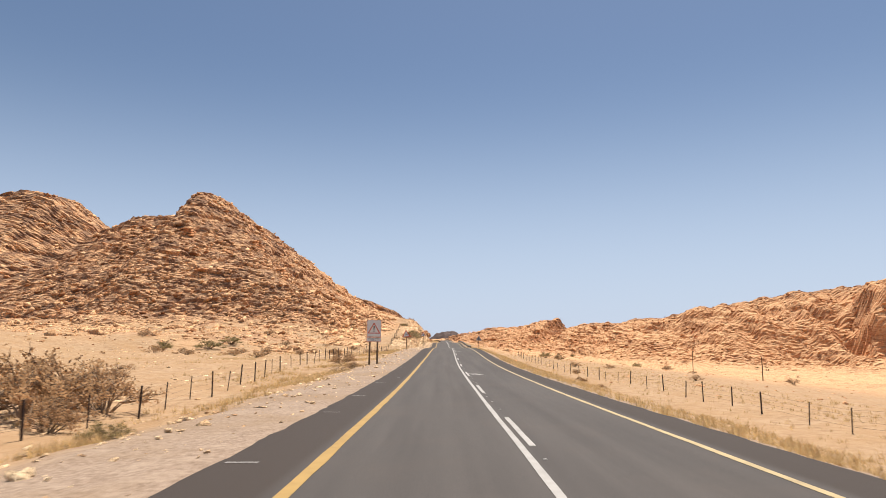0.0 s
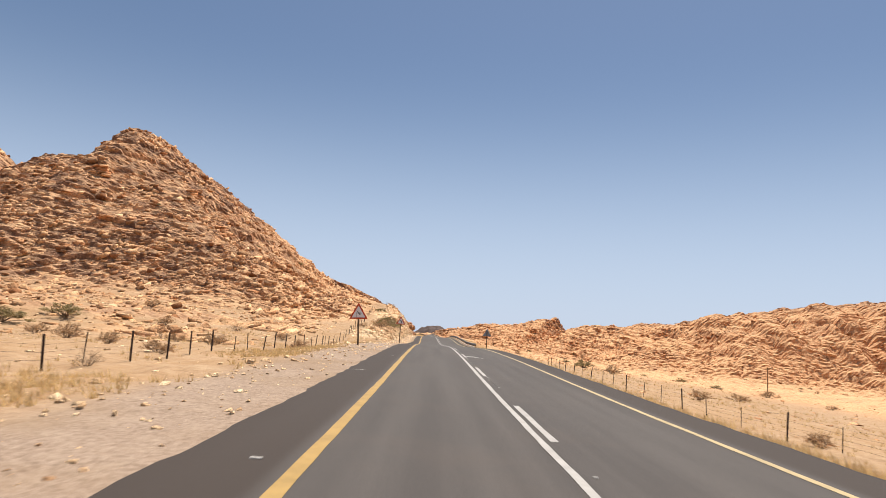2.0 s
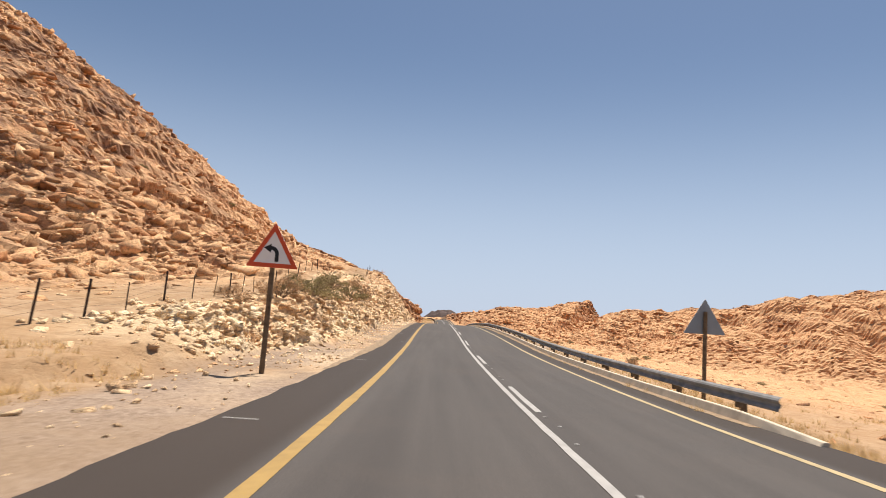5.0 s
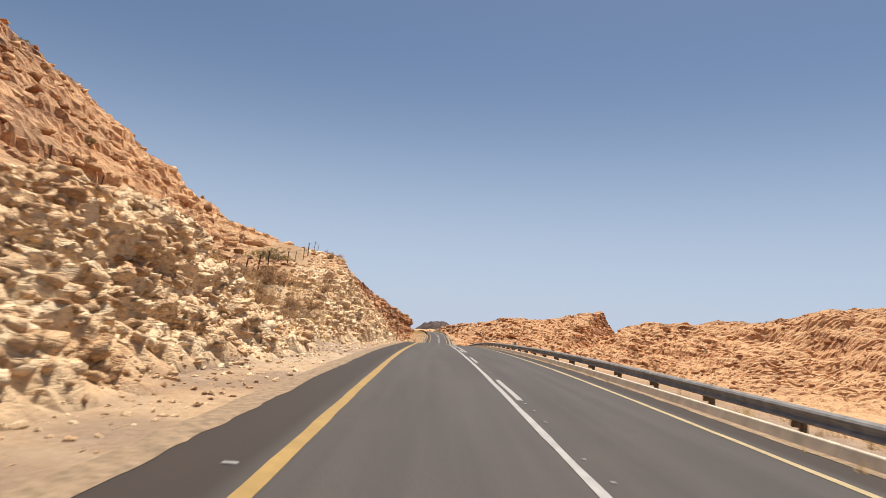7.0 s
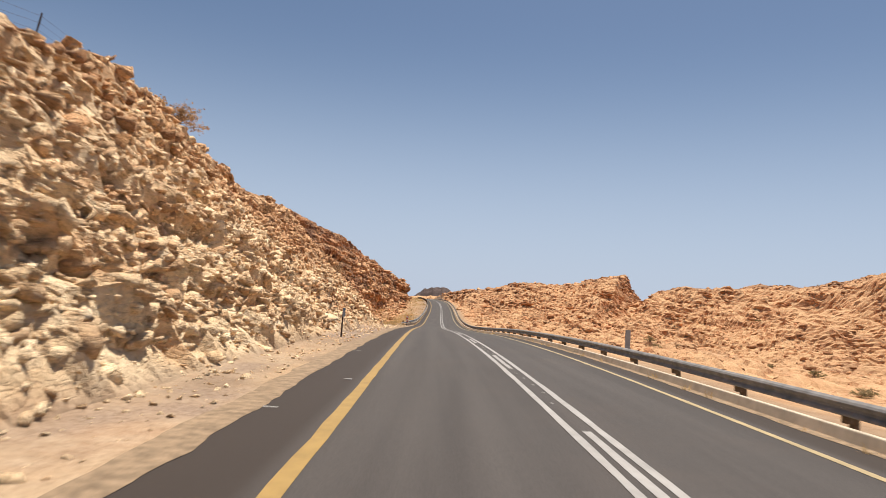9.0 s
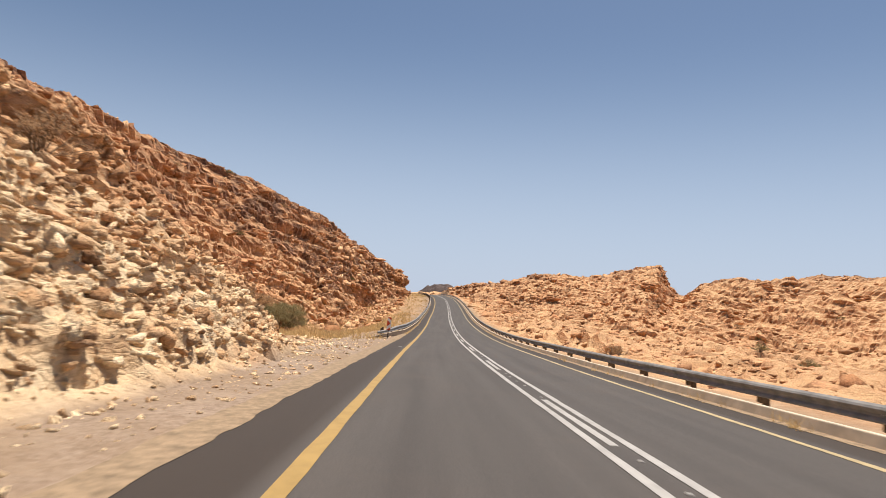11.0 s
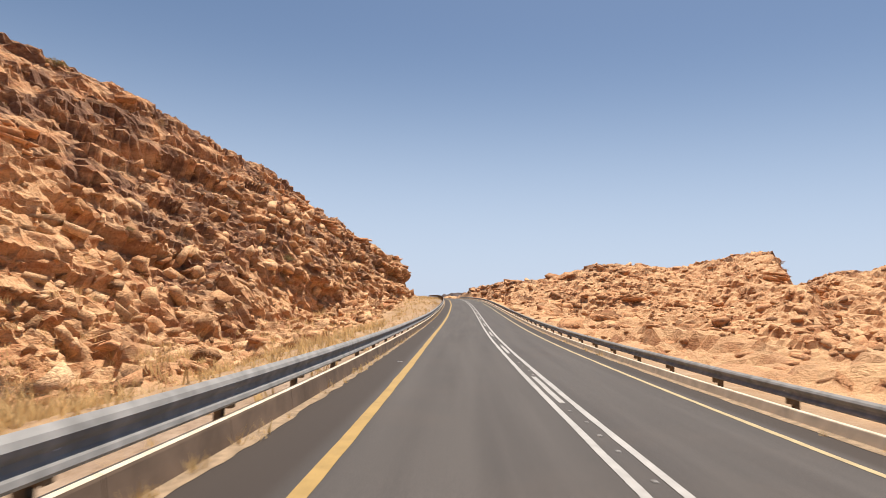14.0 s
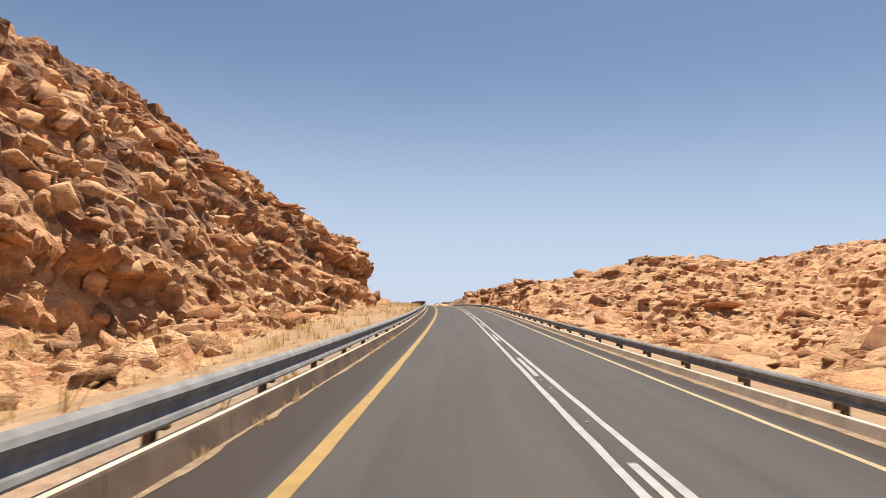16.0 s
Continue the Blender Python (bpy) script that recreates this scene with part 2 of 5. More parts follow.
M_FAR_ROCK = simple("dark_far_rock", (0.09, 0.063, 0.056), 0.95, 0, 0.3, 0.1)
M_DRIFT = simple("drifted_sand", (0.24, 0.168, 0.105), 0.95, 0, 0.4, 6.0, 0.6)
M_PALE_ROCK = rock_material("pale_cut_rock", *PALE, island=True, low=0.72)
M_STEEL = simple("galvanised_steel", (0.225, 0.213, 0.203), 0.75, 0.0, 0.3, 3.0)
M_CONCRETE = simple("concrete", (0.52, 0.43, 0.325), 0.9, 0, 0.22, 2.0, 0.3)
# Darker and browner than the concrete above, for the left kerb's sides.
M_BROWN_CONCRETE = simple("brown_concrete", (0.13, 0.087, 0.06), 0.9, 0, 0.35, 1.2, 0.3)
M_POST = simple("weathered_timber", (0.16, 0.108, 0.065), 0.9, 0, 0.35, 9.0, 0.3)
M_IRON = simple("rusty_fence_iron", (0.055, 0.037, 0.03), 0.8, 0.2, 0.3, 9.0)
M_SIGN_WHITE = simple("sign_white", (0.80, 0.77, 0.74), 0.5, 0, 0.05, 3.0)
M_SIGN_RED = simple("sign_red", (0.60, 0.085, 0.03), 0.5, 0, 0.1, 3.0)
M_SIGN_BLACK = simple("sign_black", (0.02, 0.02, 0.022), 0.5, 0, 0.1, 3.0)
M_SIGN_BACK = simple("sign_back_aluminium", (0.25, 0.275, 0.30), 0.45, 0.5, 0.1, 2.0)


# ---- the lie of the land ----
def smooth_knots(knots):
    """A smooth curve through a few (y, value) knots."""
    ky, kv = np.array(knots, float).T
    slope = np.gradient(kv, ky)

    def curve(y):
        y = np.asarray(y, float)
        i = np.clip(np.searchsorted(ky, y) - 1, 0, len(ky) - 2)
        h = ky[i + 1] - ky[i]
        t = np.clip((y - ky[i]) / h, 0, 1)
        a, b = kv[i], kv[i + 1]
        p, q = slope[i] * h, slope[i + 1] * h
        v = a * (2 * t**3 - 3 * t**2 + 1) + p * (t**3 - 2 * t**2 + t) + b * (3 * t**2 - 2 * t**3) + q * (t**3 - t**2)
        return v + np.where(y < ky[0], (y - ky[0]) * slope[0], 0) + np.where(y > ky[-1], (y - ky[-1]) * slope[-1], 0)

    return curve


def knots(*pairs):
    ky, kv = np.array(pairs, float).T
    return lambda y: np.interp(y, ky, kv)


def step(a, b, v):
    t = np.clip((v - a) / (b - a), 0, 1)
    return t * t * (3 - 2 * t)


def hashed(ix, iy, iz, seed):
    h = (ix * 374761393 + iy * 668265263 + iz * 2147483647 + seed * 974634721) & 0xFFFFFFFF
    h = ((h ^ (h >> 13)) * 1274126177) & 0xFFFFFFFF
    return ((h ^ (h >> 16)) & 0xFFFF) / 65535.0


def lumps(x, y, z, seed=0):
    """Smooth noise from 0 to 1."""
    fx, fy, fz = np.floor(x), np.floor(y), np.floor(z)
    ix, iy, iz = fx.astype(np.int64), fy.astype(np.int64), fz.astype(np.int64)
    u, v, w = x - fx, y - fy, z - fz
    u, v, w = u * u * (3 - 2 * u), v * v * (3 - 2 * v), w * w * (3 - 2 * w)
    total = 0
    for a in (0, 1):
        for b in (0, 1):
            for c in (0, 1):
                total = total + hashed(ix + a, iy + b, iz + c, seed) * (u if a else 1 - u) * (v if b else 1 - v) * (w if c else 1 - w)
    return total


def rough(x, y, z, octaves=4, seed=0):
    """Fractal noise, about -1 to 1."""
    total, size = 0, 1.0
    for k in range(octaves):
        total = total + size * (2 * lumps(x * 2**k, y * 2**k, z * 2**k, seed + k) - 1)
        size *= 0.5
    return total


def blocks(x, y, z, seed=0):
    """Broken rock: the height of the nearest of scattered cells, and how near its edge is."""
    fx, fy, fz = np.floor(x).astype(np.int64), np.floor(y).astype(np.int64), np.floor(z).astype(np.int64)
    best, second, tone = np.full(x.shape, 9.0), np.full(x.shape, 9.0), np.zeros(x.shape)
    for a in (-1, 0, 1):
        for b in (-1, 0, 1):
            for c in (-1, 0, 1):
                i, j, k = fx + a, fy + b, fz + c
                d = (i + hashed(i, j, k, seed) - x) ** 2 + (j + hashed(i, j, k, seed + 1) - y) ** 2 + (k + hashed(i, j, k, seed + 2) - z) ** 2
                near = d < best
                second = np.where(near, best, np.minimum(second, d))
                tone = np.where(near, hashed(i, j, k, seed + 3), tone)
                best = np.where(near, d, best)
    return tone, np.sqrt(second) - np.sqrt(best)


def bedded(x, y, z, thick, length, seed):
    """Broken beds: how far each block of each bed stands out, 0 to 1. The beds vary in thickness, the joints shift from bed to bed."""
    w = z / thick + 0.9 * lumps(z * 0.31 / thick, x * 0.02, y * 0.02, seed) + 0.5 * rough(x * 0.07, y * 0.07, z * 0, 2, seed + 1)
    k = np.floor(w).astype(np.int64)
    o = k * 0
    a = 0.5 + 0.3 * hashed(k, o, o, seed + 2)
    wob = 0.25 * rough(x / length, y / length, z * 0, 2, seed + 3)
    u = (x * np.cos(a) + y * np.sin(a)) / (length * (0.6 + 0.9 * hashed(k, o, o, seed + 4))) + 7 * hashed(k, o, o, seed + 5) + wob
    v = (y * np.cos(a) - x * np.sin(a)) / (length * (0.6 + 0.9 * hashed(k, o, o, seed + 6))) + 7 * hashed(k, o, o, seed + 7) + wob
    bed = hashed(k, o, o, seed + 8)
    return 0.45 * bed + 0.55 * hashed(np.floor(u).astype(np.int64), np.floor(v).astype(np.int64), k, seed + 9)


# The yellow line's place and the road's height along y; the road bends to the left past the end of the way.
line_x = smooth_knots([(-80, -2.38), (0, -1.86), (30, -1.67), (60, -1.50), (90, -1.12), (120, -0.75), (160, -0.50), (205, -0.29), (235, -0.06), (265, 0.32), (300, 0.48), (335, 0.56), (365, 0.94), (395, 1.47), (425, 2.0), (455, 2.72), (480, 3.2), (510, 3.5), (545, 3.0), (590, 0.0), (640, -7.0), (700, -20)])
road_z = smooth_knots([(-80, 0.5), (0, -0.04), (30, -0.22), (50, -0.18), (75, 0.12), (105, 0.72), (122, 0.94), (145, 0.88), (162, 0.80), (178, 0.96), (205, 1.68), (228, 2.13), (255, 2.27), (280, 2.18), (300, 1.8), (335, 0.64), (365, -0.22), (395, -0.57), (412, -0.5), (440, -0.08), (472, 0.85), (506, 2.1), (542, 3.5), (580, 4.5), (640, 5.0), (700, 5.2)])
LANE, SHOULDER, WIDTH = 3.40, 1.5, 6.76  # from yellow line to middle line; shoulder; from edge line to edge line

VERGE = 1.15  # shoulder of the far lane

# The left side: a cutting beside the road, then slopes up to a rocky peak and a lower crest.
foot_d = knots((-80, 60), (120, 40), (150, 12), (165, 3.6), (180, 2.2), (228, 2.1), (236, 3.0), (243, 2.2), (318, 1.9), (332, 3.0), (345, 6.0), (353, 10.5), (370, 18), (410, 20), (430, 17), (470, 16), (490, 13), (507, 11.0), (520, 8.6), (532, 7.2), (545, 9), (570, 30), (700, 60))
cut_h = knots((-80, 0), (150, 0), (162, 0.5), (175, 1.6), (186, 2.3), (198, 3.0), (207, 3.6), (222, 4.0), (236, 3.2), (246, 3.8), (254, 4.9), (259, 5.9), (264, 6.8), (268, 7.7), (274, 8.6), (282, 8.8), (292, 8.3), (312, 7.5), (326, 6.0), (336, 4.4), (345, 2.6), (354, 0.4), (360, 0.0), (440, 0), (455, 6), (468, 12), (482, 13), (495, 9.8), (508, 8.0), (518, 8.0), (526, 7.6), (534, 6.2), (541, 3.0), (546, 0), (700, 0))
cut_slope = knots((-80, 1.0), (170, 0.5), (185, 0.75), (194, 1.1), (220, 1.3), (228, 0.7), (240, 0.6), (247, 1.3), (256, 1.9), (264, 1.8), (272, 1.6), (284, 1.25), (295, 1.12), (330, 1.05), (350, 1.0), (455, 1.8), (480, 2.0), (500, 1.4), (518, 1.8), (528, 3.0), (700, 3.0))
rise_1 = knots((-80, 0.02), (120, 0.05), (165, 0.2), (230, 0.30), (244, 0.14), (262, 0.10), (275, 0.16), (290, 0.30), (306, 0.40), (330, 0.36), (350, 0.45), (385, 0.85), (420, 0.96), (455, 0.76), (478, 0.72), (495, 0.80), (512, 0.90), (522, 0.85), (540, 0.3), (560, 0.05), (700, 0.02))
rise_2 = knots((-80, 0.3), (150, 0.5), (250, 0.70), (300, 0.78), (330, 0.62), (370, 0.7), (400, 0.8), (520, 0.7), (560, 0.1), (700, 0.05))
crest_x = knots((-700, 40), (-400, 52), (-230, 58), (-195, 64), (-180, 67), (-167, 64), (-155, 54), (-146, 48), (-139, 50), (-131, 55), (-118, 55), (-112, 56), (-109, 59), (-106, 67), (-103, 70), (-97, 71), (-92, 67), (-83, 62), (-70, 62), (0, 60))
crest_y = knots((-80, 0.0), (150, 0.0), (185, 0.02), (203, 0.10), (223, 0.35), (250, 0.58), (285, 0.96), (305, 1.0), (330, 0.86), (370, 0.66), (410, 0.62), (455, 0.60), (500, 0.48), (516, 0.42), (528, 0.25), (540, 0.05), (560, 0.0), (1200, 0.0))

# How far the ground falls from the road's edge to the fences.
verge_drop = knots((-80, -1.3), (40, -1.1), (70, -0.2), (95, -0.6), (127, -1.15), (150, -0.8), (170, -0.1), (345, 0.0), (360, -0.5), (376, -1.1), (400, -1.7), (460, -1.8), (490, 0.0), (700, 0.0))

# The right side: a bank down to a sandy flat that falls away from the road, then rocky hills.
ridge_y = knots((5, 600), (60, 598), (110, 628), (135, 640), (600, 640), (1100, 600))
ridge_x = knots((-20, 6.2), (5, 6.6), (12, 7.4), (22, 9.0), (40, 12), (56, 16), (76, 18.5), (92, 22.0), (102, 25.0), (114, 26.5), (119, 17.0), (124, 12.0), (130, 11.5), (142, 18.5), (166, 22.5), (205, 26.5), (235, 26.0), (270, 30), (300, 36), (335, 45), (420, 56), (600, 75), (1100, 80))
front_y = knots((0, 500), (16, 490), (36, 468), (80, 458), (140, 465), (260, 470), (400, 430), (1100, 350))
flat_z = knots((-80, -2.5), (100, -2.3), (173, -1.2), (300, -1.6), (450, -2.2), (520, -0.5), (600, 4), (700, 5))


def left_land(x, y):
    """Height on the left of the road, and masks of gravel, red rock and pale rock."""
    zr = road_z(y)
    d = np.maximum(line_x(y) - SHOULDER - x, 0)
    verge = -0.05 + verge_drop(y) * np.clip((d - 3.0) / 5.5, 0, 1) + 0.006 * np.maximum(d - 14, 0) * (1 - step(150, 200, y))
    f, h = foot_d(y) + 0.45 * rough(y * 0.11, y * 0, y * 0 + 3.3, 3, 5), cut_h(y) * (1 + 0.13 * rough(y * 0.09, y * 0, y * 0, 3, 9))
    run = h / cut_slope(y) + 0.01
    over = d - f
    cutting = np.clip(over / run, 0, 1) ** 1.05 * h * (1 - step(9, 24, d) * (1 - step(200, 235, y)))
    up1 = np.maximum(over - run, 0)
    hill = cutting + rise_1(y) * np.minimum(up1, 22) + rise_2(y) * np.maximum(up1 - 22, 0)
    cap = crest_x(x) * crest_y(y) + 1.5
    k = 5.0
    lid = np.maximum(cap, cutting + 0.5)
    soft = k * (np.log(1 + np.exp(-lid / k)) - np.log(np.exp(-hill / k) + np.exp(-lid / k)))
    body = np.where(over > 0, np.maximum(soft, cutting), 0)
    z = zr + verge + body
    red = np.maximum(step(0.2, 2.6, body - cutting + 0.8 * rough(x * 0.07, y * 0.07, y * 0, 3, 13)), step(0.3, 1.5, body) * step(385, 410, y)) * step(0.02, 0.12, crest_y(y))
    red = np.maximum(red, 0.85 * step(5.5, 8.5, d + 1.5 * rough(x * 0.2, y * 0.2, y * 0, 3, 15)) * step(350, 385, y))
    pale = step(0.03, 0.4, cutting) * (1 - step(1.0, 5.0, up1)) * (1 - step(350, 400, y)) * step(0.5, 1.5, h)
    upper = np.clip(0.55 * step(0.4, 0.85, cutting / np.maximum(h, 1)) + 0.45 * step(272, 298, y), 0, 1) * step(250, 266, y)
    red = np.maximum(red * (1 - pale), 0.9 * upper * pale)
    pale = pale * (1 - 0.75 * upper)
    pale = pale * (1 - 0.8 * step(225, 231, y) * (1 - step(240, 246, y)) * step(0.6, 1.6, cutting))
    # Whitish stones spill along the edge of the road below the cutting.
    pale = np.maximum(pale, 0.25 * step(150, 168, y) * (1 - step(262, 300, y)) * (1 - step(1.6, 2.6, d)) * step(-0.7, 0.3, rough(x * 0.8, y * 0.35, y * 0, 4, 19)))
    gravel = (1 - step(2.6, 5.5, d + 2.4 * step(360, 380, y))) * (1 - pale)
    red = red * (1 - pale)
    stony = step(115, 165, y) * (1 - step(300, 330, y)) * step(12, 26, d) * step(-0.2, 0.5, rough(x * 0.1, y * 0.1, y * 0, 4, 17))
    red = np.maximum(red, 0.6 * stony * (1 - pale))
    tan = red * (0.18 - 0.16 * step(350, 410, y))
    # The term from y 438 to 526 also puts the steep cliff's shade into the colour.
    varnish = red * ((0.85 * step(0.5, 0.85, soft / np.maximum(cap, 3)) + (0.35 + 0.25 * step(215, 245, y)) * step(-0.2, 0.5, rough(x * 0.04, y * 0.04, y * 0, 3, 23))) * (1 - step(340, 380, y)) + 0.6 * step(360, 400, y) * step(7, 18, body) + 0.9 * step(438, 452, y) * (1 - step(514, 526, y)) * step(2.5, 6, body) + 0.5 * step(350, 385, y) * step(-0.1, 0.5, rough(x * 0.06, y * 0.06, y * 0, 3, 21)))
    return z, gravel, red, np.maximum(pale, tan), np.clip(varnish, 0, 1)


def right_land(x, y):
    zr = road_z(y)
    r = np.maximum(x - line_x(y) - WIDTH - VERGE, 0)
    late = step(150, 230, y)
    bank = np.clip((r - 0.3 - 2.2 * late) / (8.5 + 7 * late), 0, 1)
    z = (zr - 0.06) * (1 - bank) + np.minimum(flat_z(y), zr + 2) * bank
    far = np.maximum(x - 22, 0)
    z = z - (0.1 * np.minimum(far, 70) + 0.045 * np.clip(far - 70, 0, 350)) * (1 - step(500, 620, y))
    front = front_y(x)
    crest = ridge_y(x)
    # The gullies fan out towards the road.
    fan = 2 + (x - 2) * (crest - 370) / (np.maximum(y, 480) - 370)
    part_way = np.clip((y - front) / (crest - front), 0, 1)
    climb = step(0, 1, part_way) * 0.55 + 0.45 * part_way
    top = ridge_x(fan) * np.maximum(step(2.5, 10, r), step(0.5, 3, r) * step(585, 600, y)) * (1 + 0.10 * rough(x * 0.045, y * 0.02, x * 0, 3, 91))
    hill = np.maximum(top - z, 0) * np.clip(climb + 0.30 * rough(x * 0.028, y * 0.03, x * 0, 3, 95) * climb * (1 - climb) * 4, 0, 1)
    # Ledges where the harder beds stand out.
    tall, dip = 1.25, 0.7 * rough(x * 0.05, y * 0.05, x * 0, 3, 97) + 0.02 * x
    q = hill / tall + dip
    ledge = (np.floor(q) + step(0.55, 0.95, q - np.floor(q)) - dip) * tall
    hill = np.where(hill > 1.0, hill + 0.75 * step(1.0, 4.0, hill) * (ledge - hill), hill)
    back = 1 - 0.85 * step(1, 50, y - crest)
    z = z + hill * back
    # Low broken ledges behind the rail.
    swell = (1.3 + 1.7 * rough(x * 0.07, y * 0.06, x * 0, 4, 93)) * step(3, 12, r) * step(300, 380, y) * (1 - step(3, 9, hill))
    q = np.maximum(swell, 0) / 0.42
    z = z + (np.floor(q) + step(0.5, 0.95, q - np.floor(q))) * 0.42
    red = step(0.5, 4, hill + 0.012 * far * step(200, 420, y))
    red = np.maximum(red, 0.8 * step(1.4, 4.0, r) * step(150, 270, y + 0.8 * far))
    gravel = 1 - step(1.2, 4.5, r + 1.5 * step(180, 260, y))
    return z, gravel, red, red * 0, red * np.clip(0.9 * step(0.72, 0.97, hill / np.maximum(top - z + hill, 3)) + 0.4 * step(0.1, 0.7, rough(x * 0.035, y * 0.05, x * 0, 3, 99)), 0, 1)


def sheet(name, xs, ys, land, label, side):
    """One sheet of ground over road-following columns (offsets from the road's edge) and rows along y."""
    Y, S = np.meshgrid(ys, xs, indexing="ij")
    edge = line_x(Y) - SHOULDER if side < 0 else line_x(Y) + WIDTH + VERGE
    bend = np.clip((Y - 560) / 60, 0, 1)
    X = edge * (1 - bend) + (line_x(560) + (0 if side < 0 else WIDTH)) * bend + side * S
    X = np.where(S < 12, edge + side * S, X)
    Z, gravel, red, pale, varnish = land(X, Y)
    e = 0.7
    nx, ny = (land(X + e, Y)[0] - land(X - e, Y)[0]) / (2 * e), (land(X, Y + e)[0] - land(X, Y - e)[0]) / (2 * e)
    nl = np.sqrt(nx**2 + ny**2 + 1)
    N = np.stack([-nx / nl, -ny / nl, 1 / nl], -1)
    rocky = np.maximum(red, pale) * step(1.3, 2.6, S)
    tilt = Z + 0.16 * X + 0.08 * Y
    # Broken beds: large blocks, lesser blocks, then grain.
    loose = np.clip(pale - 0.6 * red, 0, 1)
    hard = 1 - 0.8 * loose
    b1, b2, b3 = bedded(X, Y, tilt, 2.6, 7.0, 11), bedded(X, Y, tilt, 1.1, 2.8, 31), bedded(X, Y, tilt, 0.5, 1.2, 51)
    t2, e2 = blocks(X * 0.5, Y * 0.5, tilt * 0.8, 23)
    t4, e4 = blocks(X * 1.1, Y * 1.1, tilt * 1.5, 71)
    late = 0.6 + 0.4 * step(335, 365, Y)
    out = rocky * ((b1 - 0.5) * (2.7 if side < 0 else 1.1) * hard * late + (b2 - 0.5) * (1.7 if side < 0 else 1.15) * (0.22 + 0.78 * hard) * late + (b3 - 0.5) * 0.75 + (bedded(X, Y, tilt, 0.26, 0.6, 81) - 0.5) * 0.32 + loose * ((t2 - 0.5) * 0.5 + (t4 - 0.5) * 0.4) + 0.2 * rough(X * 1.1, Y * 1.1, tilt * 1.9, 4, 31))
    out = out + (1 - rocky) * step(1.0, 6.0, S) * (0.14 * rough(X * 0.3, Y * 0.3, Z * 0, 5, 41) + 0.12 * rough(X * 0.05, Y * 0.05, Z * 0, 2, 47))
    out = out + 0.035 * step(0.15, 1.0, S) * rough(X * 2.3, Y * 2.3, Z, 3, 51)
    # The beds stand out sideways, so that they overhang one another.
    flat = np.stack([N[..., 0], N[..., 1], 0.35 * N[..., 2]], -1)
    flat = flat / np.maximum(np.linalg.norm(flat, axis=-1, keepdims=True), 1e-6)
    steep = (step(0.15, 0.45, 1 - N[..., 2]) * rocky * (1 - 0.8 * loose))[..., None]
    push = N * (1 - steep) + flat * steep
    pos = np.stack([X, Y, Z], -1) + push * out[..., None]
    rows, cols = len(ys), len(xs)
    i = np.arange(rows * cols).reshape(rows, cols)
    quad = np.stack([i[:-1, :-1], i[:-1, 1:], i[1:, 1:], i[1:, :-1]], -1).reshape(-1, 4)
    if side < 0:
        quad = quad[:, ::-1]
    mesh = bpy.data.meshes.new(name)
    mesh.from_pydata(pos.reshape(-1, 3).tolist(), [], quad.tolist())
    zone = mesh.color_attributes.new("zone", "FLOAT_COLOR", "POINT")
    flat = np.stack([gravel, red, pale, varnish], -1).reshape(-1)
    zone.data.foreach_set("color", flat.astype(np.float32))
    mesh.materials.append(M_GROUND)
    ob = new(name, mesh)
    return tagged(ob, label, "ground", kind="structure"), pos, N, np.stack([gravel, red, pale], -1), S, varnish


def spaced(*parts):
    """Offsets from a list of (start, end, step)."""
    return np.concatenate([np.arange(a, b, s) for a, b, s in parts] + [[parts[-1][1]]])


left_cols = spaced((0, 3, 0.5), (3, 11, 0.2), (11, 30, 0.3), (30, 46, 0.6), (46, 130, 1.1), (130, 260, 2.5), (260, 700, 20))
left_rows = spaced((-40, 110, 1.0), (110, 165, 0.6), (165, 345, 0.36), (345, 548, 0.32), (548, 720, 4))
right_cols = spaced((0, 14, 0.6), (14, 60, 0.9), (60, 130, 1.1), (130, 300, 2.0), (300, 520, 4), (520, 1200, 25))
right_rows = spaced((-40, 360, 2.5), (360, 400, 1.2), (400, 640, 0.7), (645, 765, 4))
ground_left, left_pos, left_nrm, left_zone, left_off, left_vary = sheet("ground_left", left_cols, left_rows, left_land, "dry sandy verge rising into a broken red sandstone hill", -1)
ground_right, right_pos, right_nrm, right_zone, right_off, right_vary = sheet("ground_right", right_cols, right_rows, right_land, "dry sandy flat below the road with rocky red hills behind", 1)


# ---- the road ----
def link(name, verts, faces, mat, parent=None, uv=None, smooth=False):
    mesh = bpy.data.meshes.new(name)
    mesh.from_pydata([tuple(v) for v in verts], [], [tuple(f) for f in faces])
    mesh.materials.append(mat)
    if smooth:
        mesh.shade_smooth()
    ob = new(name, mesh)
    ob.parent = parent
    return ob


def strip(name, ys, offsets, mat, lift=0.0, parent=None, wander=0.0, seed=0):
    """A strip along the road between offsets from the yellow line."""
    ys = np.asarray(ys, float)
    cols = [line_x(ys) + (o(ys) if callable(o) else o) for o in offsets]
    if wander:
        cols[0] = cols[0] + wander * rough(ys * 1.1, ys * 0, ys * 0, 4, seed)
        cols[-1] = cols[-1] + wander * rough(ys * 1.1, ys * 0 + 9, ys * 0, 4, seed)
    z = road_z(ys) + lift
    n = len(offsets)
    verts = [(c[i], ys[i], z[i]) for i in range(len(ys)) for c in cols]
    faces = [(i * n + k, i * n + k + 1, i * n + n + k + 1, i * n + n + k) for i in range(len(ys) - 1) for k in range(n - 1)]
    ob = link(name, verts, faces, mat, parent)
    uv = ob.data.uv_layers.new(name="UVMap")
    for loop in ob.data.loops:
        v = ob.data.vertices[loop.vertex_index].co
        uv.data[loop.index].uv = (v.x - float(line_x(v.y)), v.y)
    return ob


